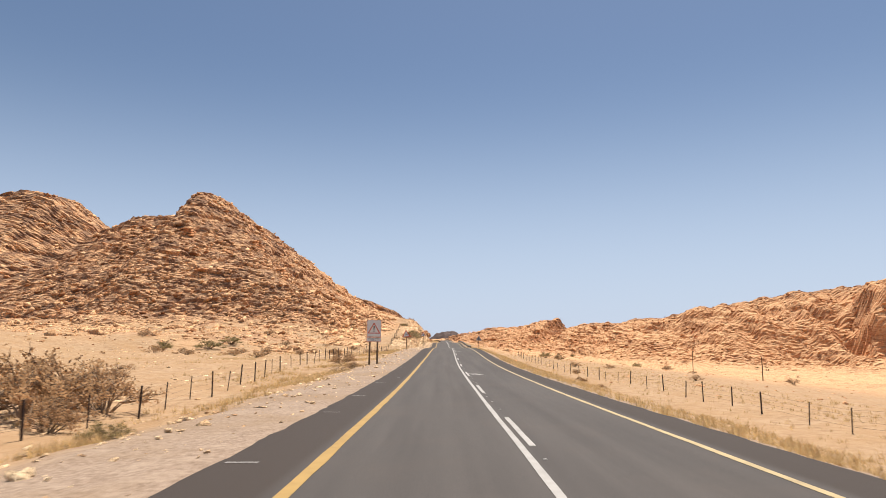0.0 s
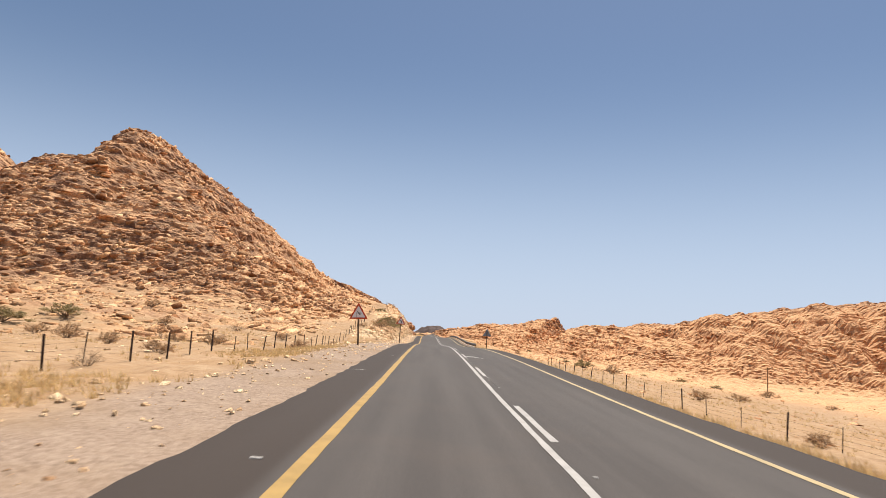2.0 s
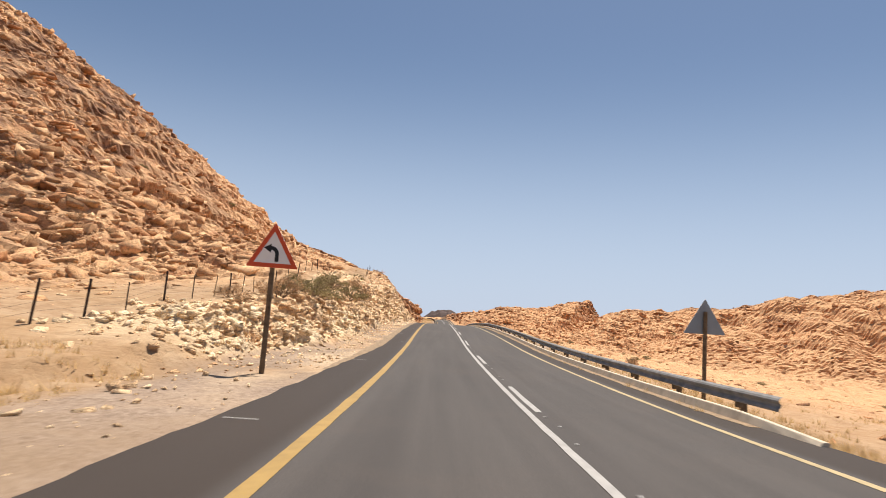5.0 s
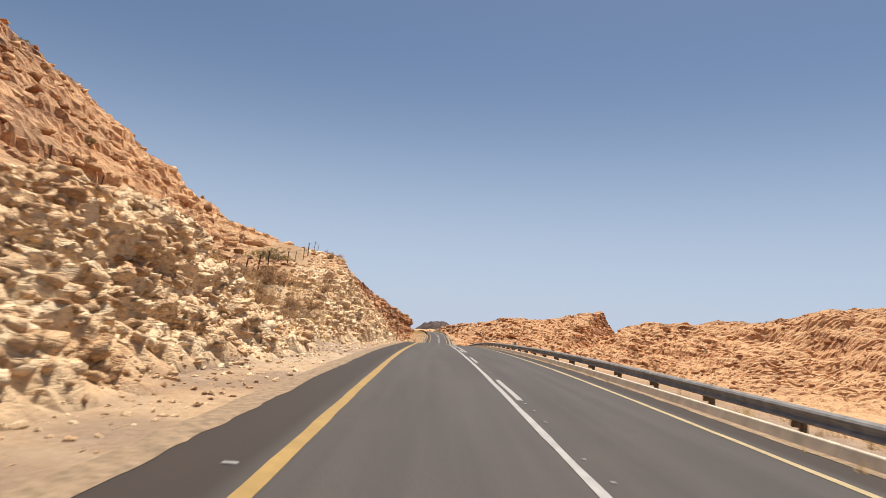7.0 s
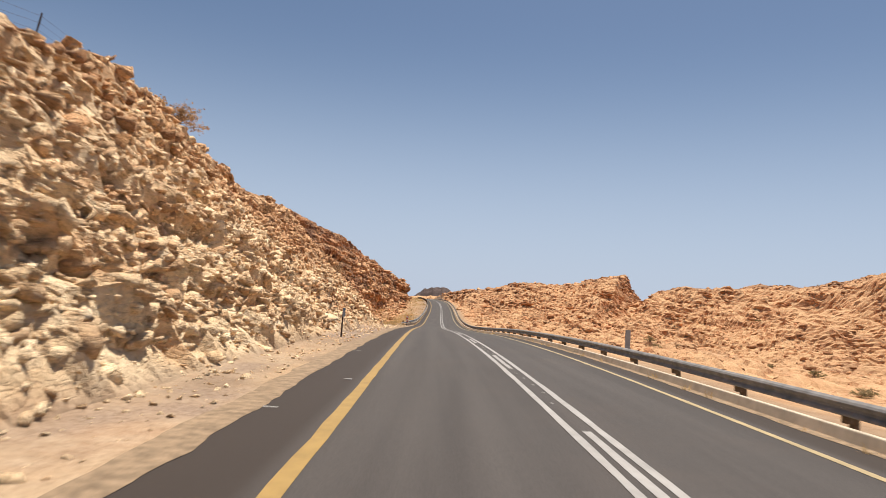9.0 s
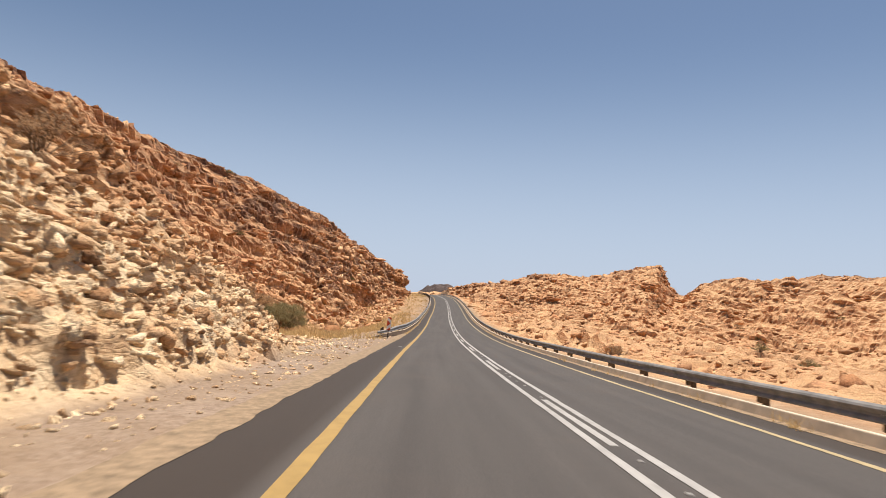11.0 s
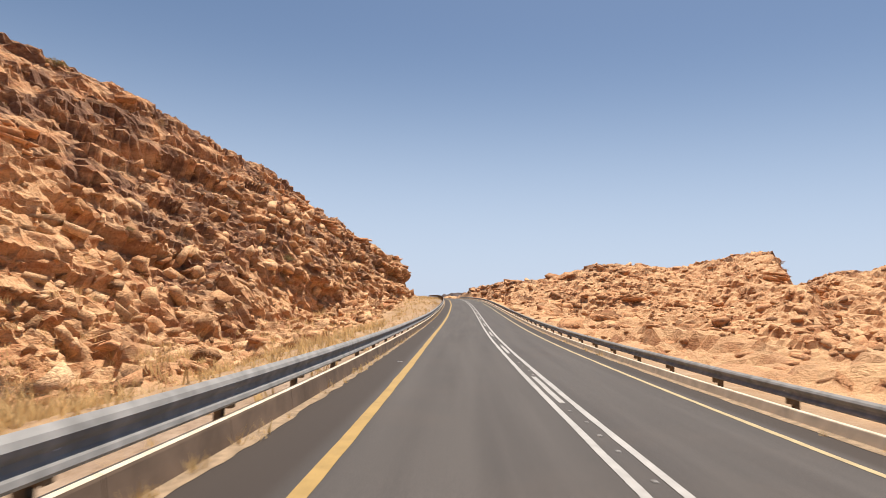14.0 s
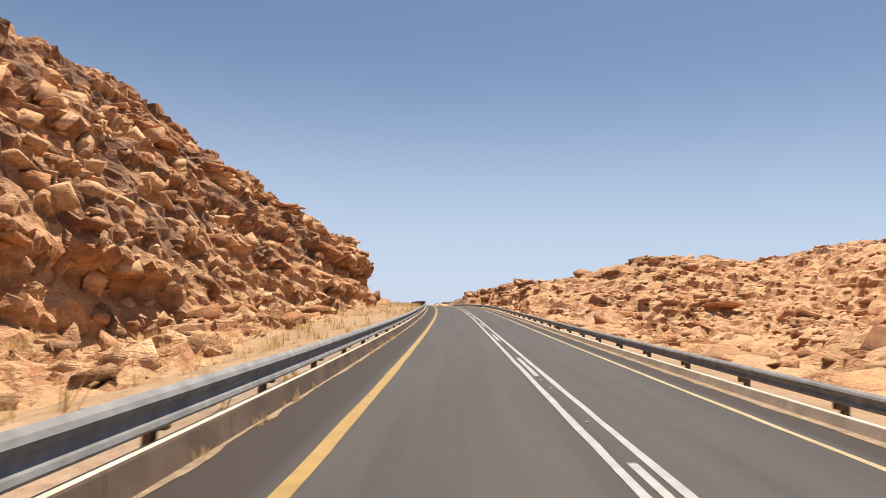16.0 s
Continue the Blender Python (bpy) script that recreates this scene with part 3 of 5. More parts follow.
road = strip("road", spaced((-60, 660, 0.5)), [-SHOULDER - 0.12, -0.8, 0.9, 2.6, LANE + 0.2, 5.2, WIDTH, WIDTH + VERGE + 0.12], M_ASPHALT, 0.02, wander=0.045)
tagged(road, "two-lane grey asphalt country road with crumbling edges", "road", kind="structure")
# ---- the paint on the road ----
PAINT = 0.026
strip("edge_line", spaced((-60, 650, 1.0)), [-0.10, 0.10], M_YELLOW, PAINT, road, 0.012, 3)
strip("edge_line", spaced((-60, 650, 1.0)), [WIDTH - 0.07, WIDTH + 0.07], M_PALEYELLOW, PAINT, road, 0.012, 4)
strip("middle_line", spaced((-60, 650, 1.0)), [LANE - 0.065, LANE + 0.065], M_WHITE, PAINT, road, 0.01, 5)
strip("middle_line", spaced((243, 650, 1.0)), [LANE + 0.40, LANE + 0.53], M_WHITE, PAINT, road, 0.01, 6)
dash_start = knots((-4, -46), (0, 12.8), (7, 115.7), (12, 186.5), (16, 242.9), (18, 272), (23, 342.7), (31, 457.1), (42, 614))
for k in range(-4, 42):
    y0 = float(dash_start(k))
    strip("dash", np.linspace(y0, y0 + 5.2, 8), [LANE + 0.17, LANE + 0.30], M_WHITE, PAINT, road, 0.008, 7 + k)


def lane_arrow(y0):
    """A painted arrow that bends back to the driver's side of the middle line."""
    x0, z0 = float(line_x(y0)), lambda y: float(road_z(y)) + PAINT + 0.002
    shape = [(LANE + 0.28, y0 + 2.4), (LANE + 0.62, y0 + 2.1), (LANE + 0.80, y0 + 2.25), (LANE + 1.32, y0 + 0.2), (LANE + 0.66, y0 + 1.35), (LANE + 0.56, y0 + 1.1), (LANE + 0.28, y0 + 2.1)]
    link("arrow", [(x0 + a, b, z0(b)) for a, b in shape], [(0, 6, 5, 1), (1, 5, 4, 2), (2, 4, 3)], M_WHITE, road)


lane_arrow(42.6)
lane_arrow(100.6)


def boxed(lo, hi):
    (a, b, c), (d, e, f) = lo, hi
    v = [(x, y, z) for x in (a, d) for y in (b, e) for z in (c, f)]
    return v, [(0, 1, 3, 2), (4, 6, 7, 5), (0, 4, 5, 1), (2, 3, 7, 6), (0, 2, 6, 4), (1, 5, 7, 3)]


def share(name, mesh, m, parent=None):
    ob = new(name, mesh)
    ob.parent = parent
    ob.matrix_basis = m
    return ob


def bevelled(sx, sy, sz, edge, mat, name="piece"):
    """A box with softened edges, its base at z = 0."""
    bm = bmesh.new()
    bmesh.ops.create_cube(bm, size=1)
    bmesh.ops.scale(bm, vec=(sx, sy, sz), verts=bm.verts)
    bmesh.ops.translate(bm, vec=(0, 0, sz / 2), verts=bm.verts)
    if edge:
        bmesh.ops.bevel(bm, geom=bm.edges[:], offset=edge, segments=1, affect="EDGES")
    mesh = bpy.data.meshes.new(name)
    bm.to_mesh(mesh)
    bm.free()
    mesh.materials.append(mat)
    return mesh


# Road studs along the middle line, and short marks at the road's edge.
stud_mesh = bevelled(0.075, 0.06, 0.02, 0.012, M_WHITE, "stud")
rnd = random.Random(4)
y = 4.0
while y < 480:
    x = float(line_x(y)) + LANE + 0.26 + rnd.uniform(-0.05, 0.05)
    k = np.argmin([abs(y - float(dash_start(i)) - 2.6) for i in range(-2, 36)])
    if abs(y - float(dash_start(k - 2)) - 2.6) > 3.0 and rnd.random() < 0.8:
        share("road_stud", stud_mesh, pose(x, y, float(road_z(y)) + 0.015, 0, 0, rnd.uniform(-25, 25)), road)
    y += rnd.uniform(1.1, 1.7)
chip_mesh = bevelled(0.17, 0.10, 0.02, 0.015, M_WHITE, "chip")
for y, off in ((8.0, -0.55), (40.0, -0.6), (69.0, -0.62), (98.0, -0.6), (127, -0.5), (185.5, -0.42), (206.8, -0.45), (240, -0.5), (267, -0.4), (342, -0.4), (372, -0.35), (381.5, -0.45), (408, -0.4), (437, -0.5)):
    share("road_stud", chip_mesh, pose(float(line_x(y)) + off, y, float(road_z(y)) + 0.015), road)
for y in (11, 19.5, 26, 35, 54.5, 86, 121, 155, 170, 196, 222, 249, 263, 275, 290, 336):
    strip("edge_mark", [y - 0.035, y + 0.035], [-SHOULDER + 0.02, -SHOULDER + 0.55], M_WHITE, PAINT, road)


# ---- guard rails and concrete kerbs ----
BEAM = [(0.0, 0.625), (0.05, 0.59), (0.075, 0.55), (0.06, 0.51), (0.025, 0.475), (0.025, 0.43), (0.06, 0.395), (0.075, 0.36), (0.055, 0.335), (0.0, 0.325)]
TALL_BEAM = [(u, 0.46 + (v - 0.325) * 1.32) for u, v in BEAM]


def swept(name, ys, off, profile, mat, parent, side, base=None, thick=0.0):
    """A profile (towards the road, up) drawn along the road at an offset from the yellow line."""
    ys = np.asarray(ys, float)
    o = off(ys) if callable(off) else ys * 0 + off
    x, z = line_x(ys) + o, road_z(ys)
    lift = base(ys) if base else ys * 0 + 1
    n = len(profile)
    verts = [(x[i] - side * u, ys[i], z[i] + (v * lift[i] if v > 0 else v)) for i in range(len(ys)) for u, v in profile]
    faces = [(i * n + k, i * n + k + 1, i * n + n + k + 1, i * n + n + k) for i in range(len(ys) - 1) for k in range(n - 1)]
    if thick:
        m = len(verts)
        verts += [(a + side * thick, b, c) for a, b, c in verts]
        faces += [tuple(m + q for q in reversed(f)) for f in faces]
        faces += [(i * n, i * n + n, m + i * n + n, m + i * n) for i in range(len(ys) - 1)]
        faces += [(i * n + n - 1, m + i * n + n - 1, m + i * n + 2 * n - 1, i * n + 2 * n - 1) for i in range(len(ys) - 1)]
    else:
        faces += [tuple(range(n)), tuple(reversed(range((len(ys) - 1) * n, len(ys) * n)))]
    return link(name, verts, faces, mat, parent)


post_mesh = bevelled(0.11, 0.15, 1.12, 0.01, M_POST, "post")
block_mesh = bevelled(0.13, 0.15, 0.36, 0.012, M_POST, "block")
bolt_mesh = bevelled(0.03, 0.05, 0.05, 0.01, M_SIGN_WHITE, "bolt")


def guard_rail(off, y0, y1, side, label, profile, up=0.0, rise=None):
    top = tagged(new("guard_rail"), label, "guard rail", "guard rails by the road")
    y = y0
    while y < y1:
        ys = np.linspace(y, y + 4.02, 5)
        swept("beam", ys, off, profile, M_STEEL, top, side, rise, thick=0.012)
        yp = y + 2.0
        x, z = float(line_x(yp)) + float(off(yp) if callable(off) else off), float(road_z(yp))
        tilt = rnd.uniform(-1.5, 1.5)
        share("post", post_mesh, pose(x + side * 0.20, yp, z + up - 0.66, tilt, tilt / 2, 0), top)
        share("block", block_mesh, pose(x + side * 0.075, yp, z + up + 0.17), top)
        share("bolt", bolt_mesh, pose(x - side * 0.01, yp, z + up + 0.415), top)
        y += 4.0
    return top


guard_rail(8.28, 158, 602, 1, "galvanised steel guard rail with dark timber posts", BEAM, 0.03)
guard_rail(smooth_knots([(350, -4.4), (357, -3.0), (360, -2.5), (365, -1.88), (371, -1.63), (380, -1.58), (610, -1.58)]), 357, 602, -1, "galvanised steel guard rail behind a concrete kerb", TALL_BEAM, 0.22, lambda v: 0.5 + 0.5 * step(356, 367, v))
KERB = [(0.0, -0.3), (0.0, 0.02), (-0.05, 0.25), (-0.06, 0.27), (-0.15, 0.275), (-0.17, 0.25), (-0.17, -0.4)]


def kerb(off, y0, y1, side, lift, label, mat, top_mat, length=3.0):
    top = tagged(new("concrete_kerb"), label, "kerb", "concrete kerbs by the road")
    y = y0
    while y < y1:
        ys = np.linspace(y + 0.008, y + length - 0.008, 4)
        piece = swept("segment", ys, off, KERB, mat, top, side, lift)
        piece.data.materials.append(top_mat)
        # The top faces take top_mat, the other faces keep mat.
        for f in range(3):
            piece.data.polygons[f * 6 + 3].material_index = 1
        y += length
    return top


kerb(7.87, 156, 604, 1, lambda v: 0.8 * step(153, 160, v), "pale concrete kerb below a guard rail", M_CONCRETE, M_CONCRETE)
strip("sand_drift", spaced((158, 600, 0.6)), [7.62, 7.90], M_DRIFT, 0.027, road, 0.04, 31)
strip("sand_drift", spaced((165, 600, 0.25)), [-1.75, knots((165, -1.6), (180, -1.25), (330, -1.18), (380, -1.12), (600, -1.16))], M_DRIFT, 0.027, road, 0.045, 33)
kerb(smooth_knots([(350, -3.75), (355.5, -3.3), (360, -2.34), (365, -1.7), (371, -1.45), (380, -1.40), (602, -1.40)]), 355.5, 602, -1, lambda v: 0.06 + 1.24 * step(354, 364, v), "concrete kerb with brown sides and pale top, curving in from the verge", M_BROWN_CONCRETE, M_CONCRETE)
# ---- signs ----
def plate(name, outline, y, thick, mat, parent, label=""):
    """A flat plate in the x-z plane, its front towards -y."""
    n = len(outline)
    verts = [(a, y, b) for a, b in outline] + [(a, y + thick, b) for a, b in outline]
    faces = [tuple(range(n)), tuple(reversed(range(n, 2 * n)))] + [(i, n + i, n + (i + 1) % n, (i + 1) % n) for i in range(n)]
    ob = link(name, verts, faces, mat, parent)
    bm = bmesh.new()
    bm.from_mesh(ob.data)
    bmesh.ops.recalc_face_normals(bm, faces=bm.faces)
    bm.to_mesh(ob.data)
    bm.free()
    return tagged(ob, label)


def rounded(outline, r, steps=4):
    """The outline with rounded corners."""
    out, n = [], len(outline)
    for i in range(n):
        p, a, b = Vector(outline[i]), Vector(outline[i - 1]), Vector(outline[(i + 1) % n])
        u, v = p + (a - p).normalized() * r, p + (b - p).normalized() * r
        for k in range(steps + 1):
            t = k / steps
            out.append(tuple((1 - t) ** 2 * u + 2 * t * (1 - t) * p + t * t * v))
    return out


def triangle(side, grow=0.0, base=0.0):
    h = side * math.sqrt(3) / 2
    g = grow
    return [(-side / 2 + g * 1.73, base + g), (side / 2 - g * 1.73, base + g), (0, base + h - 2 * g)]


def ring(name, outer, inner, y, thick, mat, parent):
    n = len(outer)
    verts = [(a, yy, b) for yy in (y, y + thick) for loop in (outer, inner) for a, b in loop]
    faces = []
    for i in range(n):
        j = (i + 1) % n
        faces += [(i, j, n + j, n + i), (2 * n + i, 3 * n + i, 3 * n + j, 2 * n + j), (i, 2 * n + i, 2 * n + j, j), (n + i, n + j, 3 * n + j, 3 * n + i)]
    ob = link(name, verts, faces, mat, parent)
    bm = bmesh.new()
    bm.from_mesh(ob.data)
    bmesh.ops.recalc_face_normals(bm, faces=bm.faces)
    bm.to_mesh(ob.data)
    bm.free()
    return ob


def timber_post(x, y, top, radius, parent, bottom=-0.4):
    """A round timber post, slightly tapered, with a bevelled head."""
    rings = [(bottom, 1.06), (0.0, 1.04), (top * 0.5, 1.0), (top - 0.03, 0.97), (top, 0.8)]
    n = 12
    verts = [(x + radius * s * math.cos(2 * math.pi * k / n), y + radius * s * math.sin(2 * math.pi * k / n), z) for z, s in rings for k in range(n)]
    faces = [(i * n + k, i * n + (k + 1) % n, (i + 1) * n + (k + 1) % n, (i + 1) * n + k) for i in range(len(rings) - 1) for k in range(n)]
    faces.append(tuple(range((len(rings) - 1) * n, len(rings) * n)))
    return link("post", verts, faces, M_POST, parent)


def arc_band(cx, cz, r0, r1, a0, a1, steps=10):
    a = [radians(a0 + (a1 - a0) * k / steps) for k in range(steps + 1)]
    return [(cx + r1 * math.cos(t), cz + r1 * math.sin(t)) for t in a] + [(cx + r0 * math.cos(t), cz + r0 * math.sin(t)) for t in reversed(a)]


def lettering(words, size, x, y, z, mat, parent):
    curve = bpy.data.curves.new("lettering", "FONT")
    curve.body, curve.size, curve.align_x, curve.extrude = words, size, "CENTER", 0.001
    made = bpy.data.objects.new("lettering", curve)
    scene.collection.objects.link(made)
    dg = bpy.context.evaluated_depsgraph_get()
    mesh = bpy.data.meshes.new_from_object(made.evaluated_get(dg))
    bpy.data.objects.remove(made)
    mesh.materials.clear()
    mesh.materials.append(mat)
    ob = new("lettering", mesh)
    ob.parent = parent
    ob.matrix_basis = pose(x, y, z, 90, 0, 0)
    return ob


def ground_at(x, y):
    """The height of the ground by the nearest corner of the built sheets."""
    side = x < float(line_x(y)) + 3
    pos = left_pos if side else right_pos
    rows = left_rows if side else right_rows
    i = int(np.clip(np.searchsorted(rows, y), 0, len(rows) - 1))
    xs = pos[i, :, 0]
    order = np.argsort(xs)
    return float(np.interp(x, xs[order], pos[i, order, 2]))


def crash_sign(x, y):
    """The tall warning board on two timber posts."""
    top = tagged(new("warning_sign"), "white warning board with red triangle on two timber posts", "road sign", "road signs")
    w = 0.68
    board = plate("board", rounded([(-w, 2.62), (w, 2.62), (w, 4.24), (-w, 4.24)], 0.08), 0.0, 0.03, M_SIGN_WHITE, top)
    ring("border", rounded([(-w, 2.62), (w, 2.62), (w, 4.24), (-w, 4.24)], 0.08), rounded([(-w + 0.025, 2.645), (w - 0.025, 2.645), (w - 0.025, 4.215), (-w + 0.025, 4.215)], 0.07), -0.005, 0.004, M_SIGN_RED, board)
    ring("red_triangle", rounded(triangle(1.24, 0, 2.94), 0.05), rounded(triangle(1.24, 0.085, 2.94), 0.03), -0.006, 0.004, M_SIGN_RED, board)
    plate("mark", [(-0.03, 3.23), (0.03, 3.23), (0.06, 3.66), (-0.06, 3.66)], -0.006, 0.004, M_SIGN_BLACK, board)
    plate("dot", [(0.045 * math.cos(k * 0.5236), 3.15 + 0.045 * math.sin(k * 0.5236)) for k in range(12)], -0.006, 0.004, M_SIGN_BLACK, board)
    lower = plate("lower_board", rounded([(-w - 0.02, 2.16), (w + 0.02, 2.16), (w + 0.02, 2.58), (-w - 0.02, 2.58)], 0.04), 0.0, 0.03, M_SIGN_WHITE, top)
    ring("border", rounded([(-w - 0.02, 2.16), (w + 0.02, 2.16), (w + 0.02, 2.58), (-w - 0.02, 2.58)], 0.04), rounded([(-w + 0.005, 2.185), (w - 0.005, 2.185), (w - 0.005, 2.555), (-w + 0.005, 2.555)], 0.03), -0.005, 0.004, M_SIGN_RED, lower)
    lettering("HIGH CRASH", 0.185, 0, -0.004, 2.40, M_SIGN_BLACK, lower)
    lettering("ZONE", 0.185, 0, -0.004, 2.23, M_SIGN_BLACK, lower)
    for s in (-0.38, 0.36):
        timber_post(s, 0.115, 4.0, 0.085, top)
        share("bracket", bevelled(0.16, 0.035, 0.04, 0.005, M_STEEL, "bracket"), pose(s, 0.045, 3.9), top)
        share("bracket", bevelled(0.16, 0.035, 0.04, 0.005, M_STEEL, "bracket"), pose(s, 0.045, 2.85), top)
    top.matrix_basis = pose(x, y, ground_at(x, y) - 0.02, 0, 0.6, 3)
    return top


def triangle_sign(x, y, base, post, label, symbol, lean=0.0, side=1.5):
    top = tagged(new("warning_sign"), label, "road sign", "road signs")
    tri = rounded(triangle(side, 0, base), 0.05)
    board = plate("board", tri, 0.0, 0.02, M_SIGN_WHITE, top)
    plate("back", rounded(triangle(side, 0.004, base), 0.05), 0.024, 0.006, M_SIGN_BACK, top)
    if symbol:
        ring("red_border", tri, rounded(triangle(side, 0.115, base), 0.02), -0.006, 0.005, M_SIGN_RED, board)
        for shape in symbol:
            plate("symbol", [(a, base + b) for a, b in shape], -0.006, 0.005, M_SIGN_BLACK, board)
    timber_post(0, 0.10, base + side * 0.55, 0.07, top)
    top.matrix_basis = pose(x, y, ground_at(x, y) - 0.02, 0, lean, 2)
    return top


def turned(shape, cx, cz, angle):
    c, s = math.cos(radians(angle)), math.sin(radians(angle))
    return [(cx + c * a - s * b, cz + s * a + c * b) for a, b in shape]


windsock = [[(-0.175, 0.12), (-0.155, 0.12), (-0.115, 0.68), (-0.135, 0.68)]]


def arc(c, flat, r, a0, a1):
    return [(c + flat * r * math.cos(radians(a)), r * math.sin(radians(a))) for a in np.linspace(a0, a1, 9)]


for c, r, w in ((0.06, 0.075, 0.055), (0.19, 0.09, 0.06)):
    windsock.append(turned(arc(c, 0.6, r, 90, 270) + arc(c + w, 0.55, r * 0.9, 270, 90), -0.13, 0.60, -36))
for a0 in (0, 180):
    windsock.append(turned(arc(0.33, 0.8, 0.10, a0, a0 + 180) + arc(0.345, 0.75, 0.055, a0 + 180, a0), -0.13, 0.60, -36))
bend_left = [arc_band(-0.06, 0.36, 0.12, 0.22, 0, 90), [(0.06, 0.16), (0.16, 0.16), (0.16, 0.37), (0.06, 0.37)], [(-0.06, 0.40), (-0.06, 0.64), (-0.26, 0.53), (-0.06, 0.42)][:3]]
crash_sign(-6.1, 64.8)
triangle_sign(-5.15, 114.4, 2.10, 3.02, "red-bordered triangular crosswind sign on a timber post", windsock, -3.2)
triangle_sign(-3.5, 163.0, 2.85, 3.6, "red-bordered triangular bend sign before the cutting", bend_left, 0.5, 1.4)
back_sign = triangle_sign(10.3, 168.0, 2.35, 3.2, "grey back of a triangular sign behind the guard rail", None, 0.0, 1.4)
back_sign.matrix_basis = pose(10.3, 168.0, ground_at(10.3, 168.0) - 0.02, 0, 0, 172)


def hazard_plate(x, y, height, width, bottom, turn, lean, label, plain=False):
    top = tagged(new("hazard_marker"), label, "road sign", "hazard markers by the road")
    w, h = width / 2, height
    board = plate("board", [(-w, bottom), (w, bottom), (w, bottom + h), (-w, bottom + h)], 0.0, 0.015, M_SIGN_BACK if plain else M_SIGN_WHITE, top)
    if not plain:
        for shape in ([(-w, 1.0), (-w, 0.985), (w * 0.75, 0.80), (w, 0.83), (w, 1.0)], [(-w, 0.76), (w * 0.8, 0.53), (w * 0.8, 0.5), (-w, 0.28)], [(-w, 0.0), (w, 0.0), (w, 0.21), (w * 0.7, 0.20), (-w, 0.015)]):
            plate("red_panel", [(a * 0.99, bottom + b * h) for a, b in shape], -0.005, 0.004, M_SIGN_RED, board)
    link("post", *boxed((-0.03, 0.017, -0.3), (0.03, 0.067, bottom + h * 0.9)), M_IRON, top)
    top.matrix_basis = pose(x, y, ground_at(x, y) - 0.01, 0, lean, turn)
    return top


hazard_plate(-1.32, 356.2, 0.95, 0.29, 0.66, 4, 3.0, "red and white chevron hazard marker on a leaning post")
hazard_plate(-2.35, 284.2, 0.42, 0.20, 0.95, 62, 1.0, "weathered grey marker plate on a dark post by the cutting", True)
hazard_plate(13.6, 292.5, 1.30, 0.34, 0.25, 12, 0.0, "grey back of a hazard marker beyond the guard rail", True)


# ---- fences and poles ----
def fence(line, spacing, y0, y1, height, label, seed):
    """Iron posts with thin droppers between them and five wires."""
    r = random.Random(seed)
    top = tagged(new("fence"), label, "fence", "wire fences")
    thick, thin = bevelled(0.075, 0.075, 1.0, 0.01, M_IRON, "post"), bevelled(0.04, 0.04, 1.0, 0, M_IRON, "dropper")
    y, k, heads = y0, 0, []
    while y < y1:
        x = float(line(y)) + r.uniform(-0.12, 0.12)
        z = ground_at(x, y)
        m = pose(x, y, z - 0.15, r.uniform(-4, 4), r.uniform(-3, 7), r.uniform(0, 90))
        main = k % 3 == 0 or r.random() < 0.35
        h = (height if main else height * 0.88) * r.uniform(0.93, 1.06) + 0.15
        share("post" if main else "dropper", thick if main else thin, m @ Matrix.Diagonal((1, 1, h, 1)), top)
        heads.append((m @ Vector((0, 0, 1)), m @ Vector((0, 0, h))))
        y += spacing * r.uniform(0.82, 1.18)
        k += 1
    for w in range(4):
        verts, faces = [], []
        for low, high in heads:
            base = Vector((low.x, low.y, low.z - 1 + 0.15))
            q = base + (high - base) * (0.28 + 0.21 * w)
            verts += [(q.x - 0.003, q.y, q.z - 0.003), (q.x + 0.003, q.y, q.z - 0.003), (q.x, q.y, q.z + 0.004)]
        for i in range(len(heads) - 1):
            for a in range(3):
                b = (a + 1) % 3
                faces.append((i * 3 + a, i * 3 + b, i * 3 + 3 + b, i * 3 + 3 + a))
        link("wire", verts, faces, M_IRON, top)
    return top


left_fence_x = knots((0, -14.6), (30, -13.0), (60, -14.0), (95, -13.2), (130, -11.8), (165, -11.6), (200, -12.2), (261, -11.8), (280, -12.3), (310, -14))
fence(left_fence_x, 3.5, 8, 280, 1.38, "leaning iron fence posts with thin wires on sandy ground", 2)
fence(knots((0, 20), (60, 19.6), (100, 18.5), (150, 19), (170, 20)), 4.4, 14, 168, 1.35, "iron fence posts with thin wires on the dry flat", 5)
fence(knots((350, -11.5), (372, -15.0), (396, -18.5)), 3.4, 352, 396, 1.3, "dark iron fence posts in tall dry grass", 8)
for px, py, ph in ((77, 160, 5.6), (84, 222, 7.2)):
    pole = tagged(new("utility_pole"), "slim dark timber utility pole on the flat", "pole", "utility poles")
    timber_post(0, 0, ph, 0.11, pole)
    link("crossarm", *boxed((-0.6, -0.05, ph - 0.5), (0.6, 0.05, ph - 0.38)), M_POST, pole)
    pole.matrix_basis = pose(px, py, ground_at(px, py), 0, 0.5, 20)
# ---- rocks ----
def mesh_of(name, verts, tris, mat, tones=None):
    mesh = bpy.data.meshes.new(name)
    mesh.vertices.add(len(verts))
    mesh.vertices.foreach_set("co", np.asarray(verts, np.float32).ravel())
    mesh.loops.add(tris.size)
    mesh.loops.foreach_set("vertex_index", tris.astype(np.int32).ravel())
    mesh.polygons.add(len(tris))
    mesh.polygons.foreach_set("loop_start", np.arange(0, tris.size, 3, dtype=np.int32))
    mesh.update(calc_edges=True)
    mesh.validate()
    mesh.materials.append(mat)
    return mesh


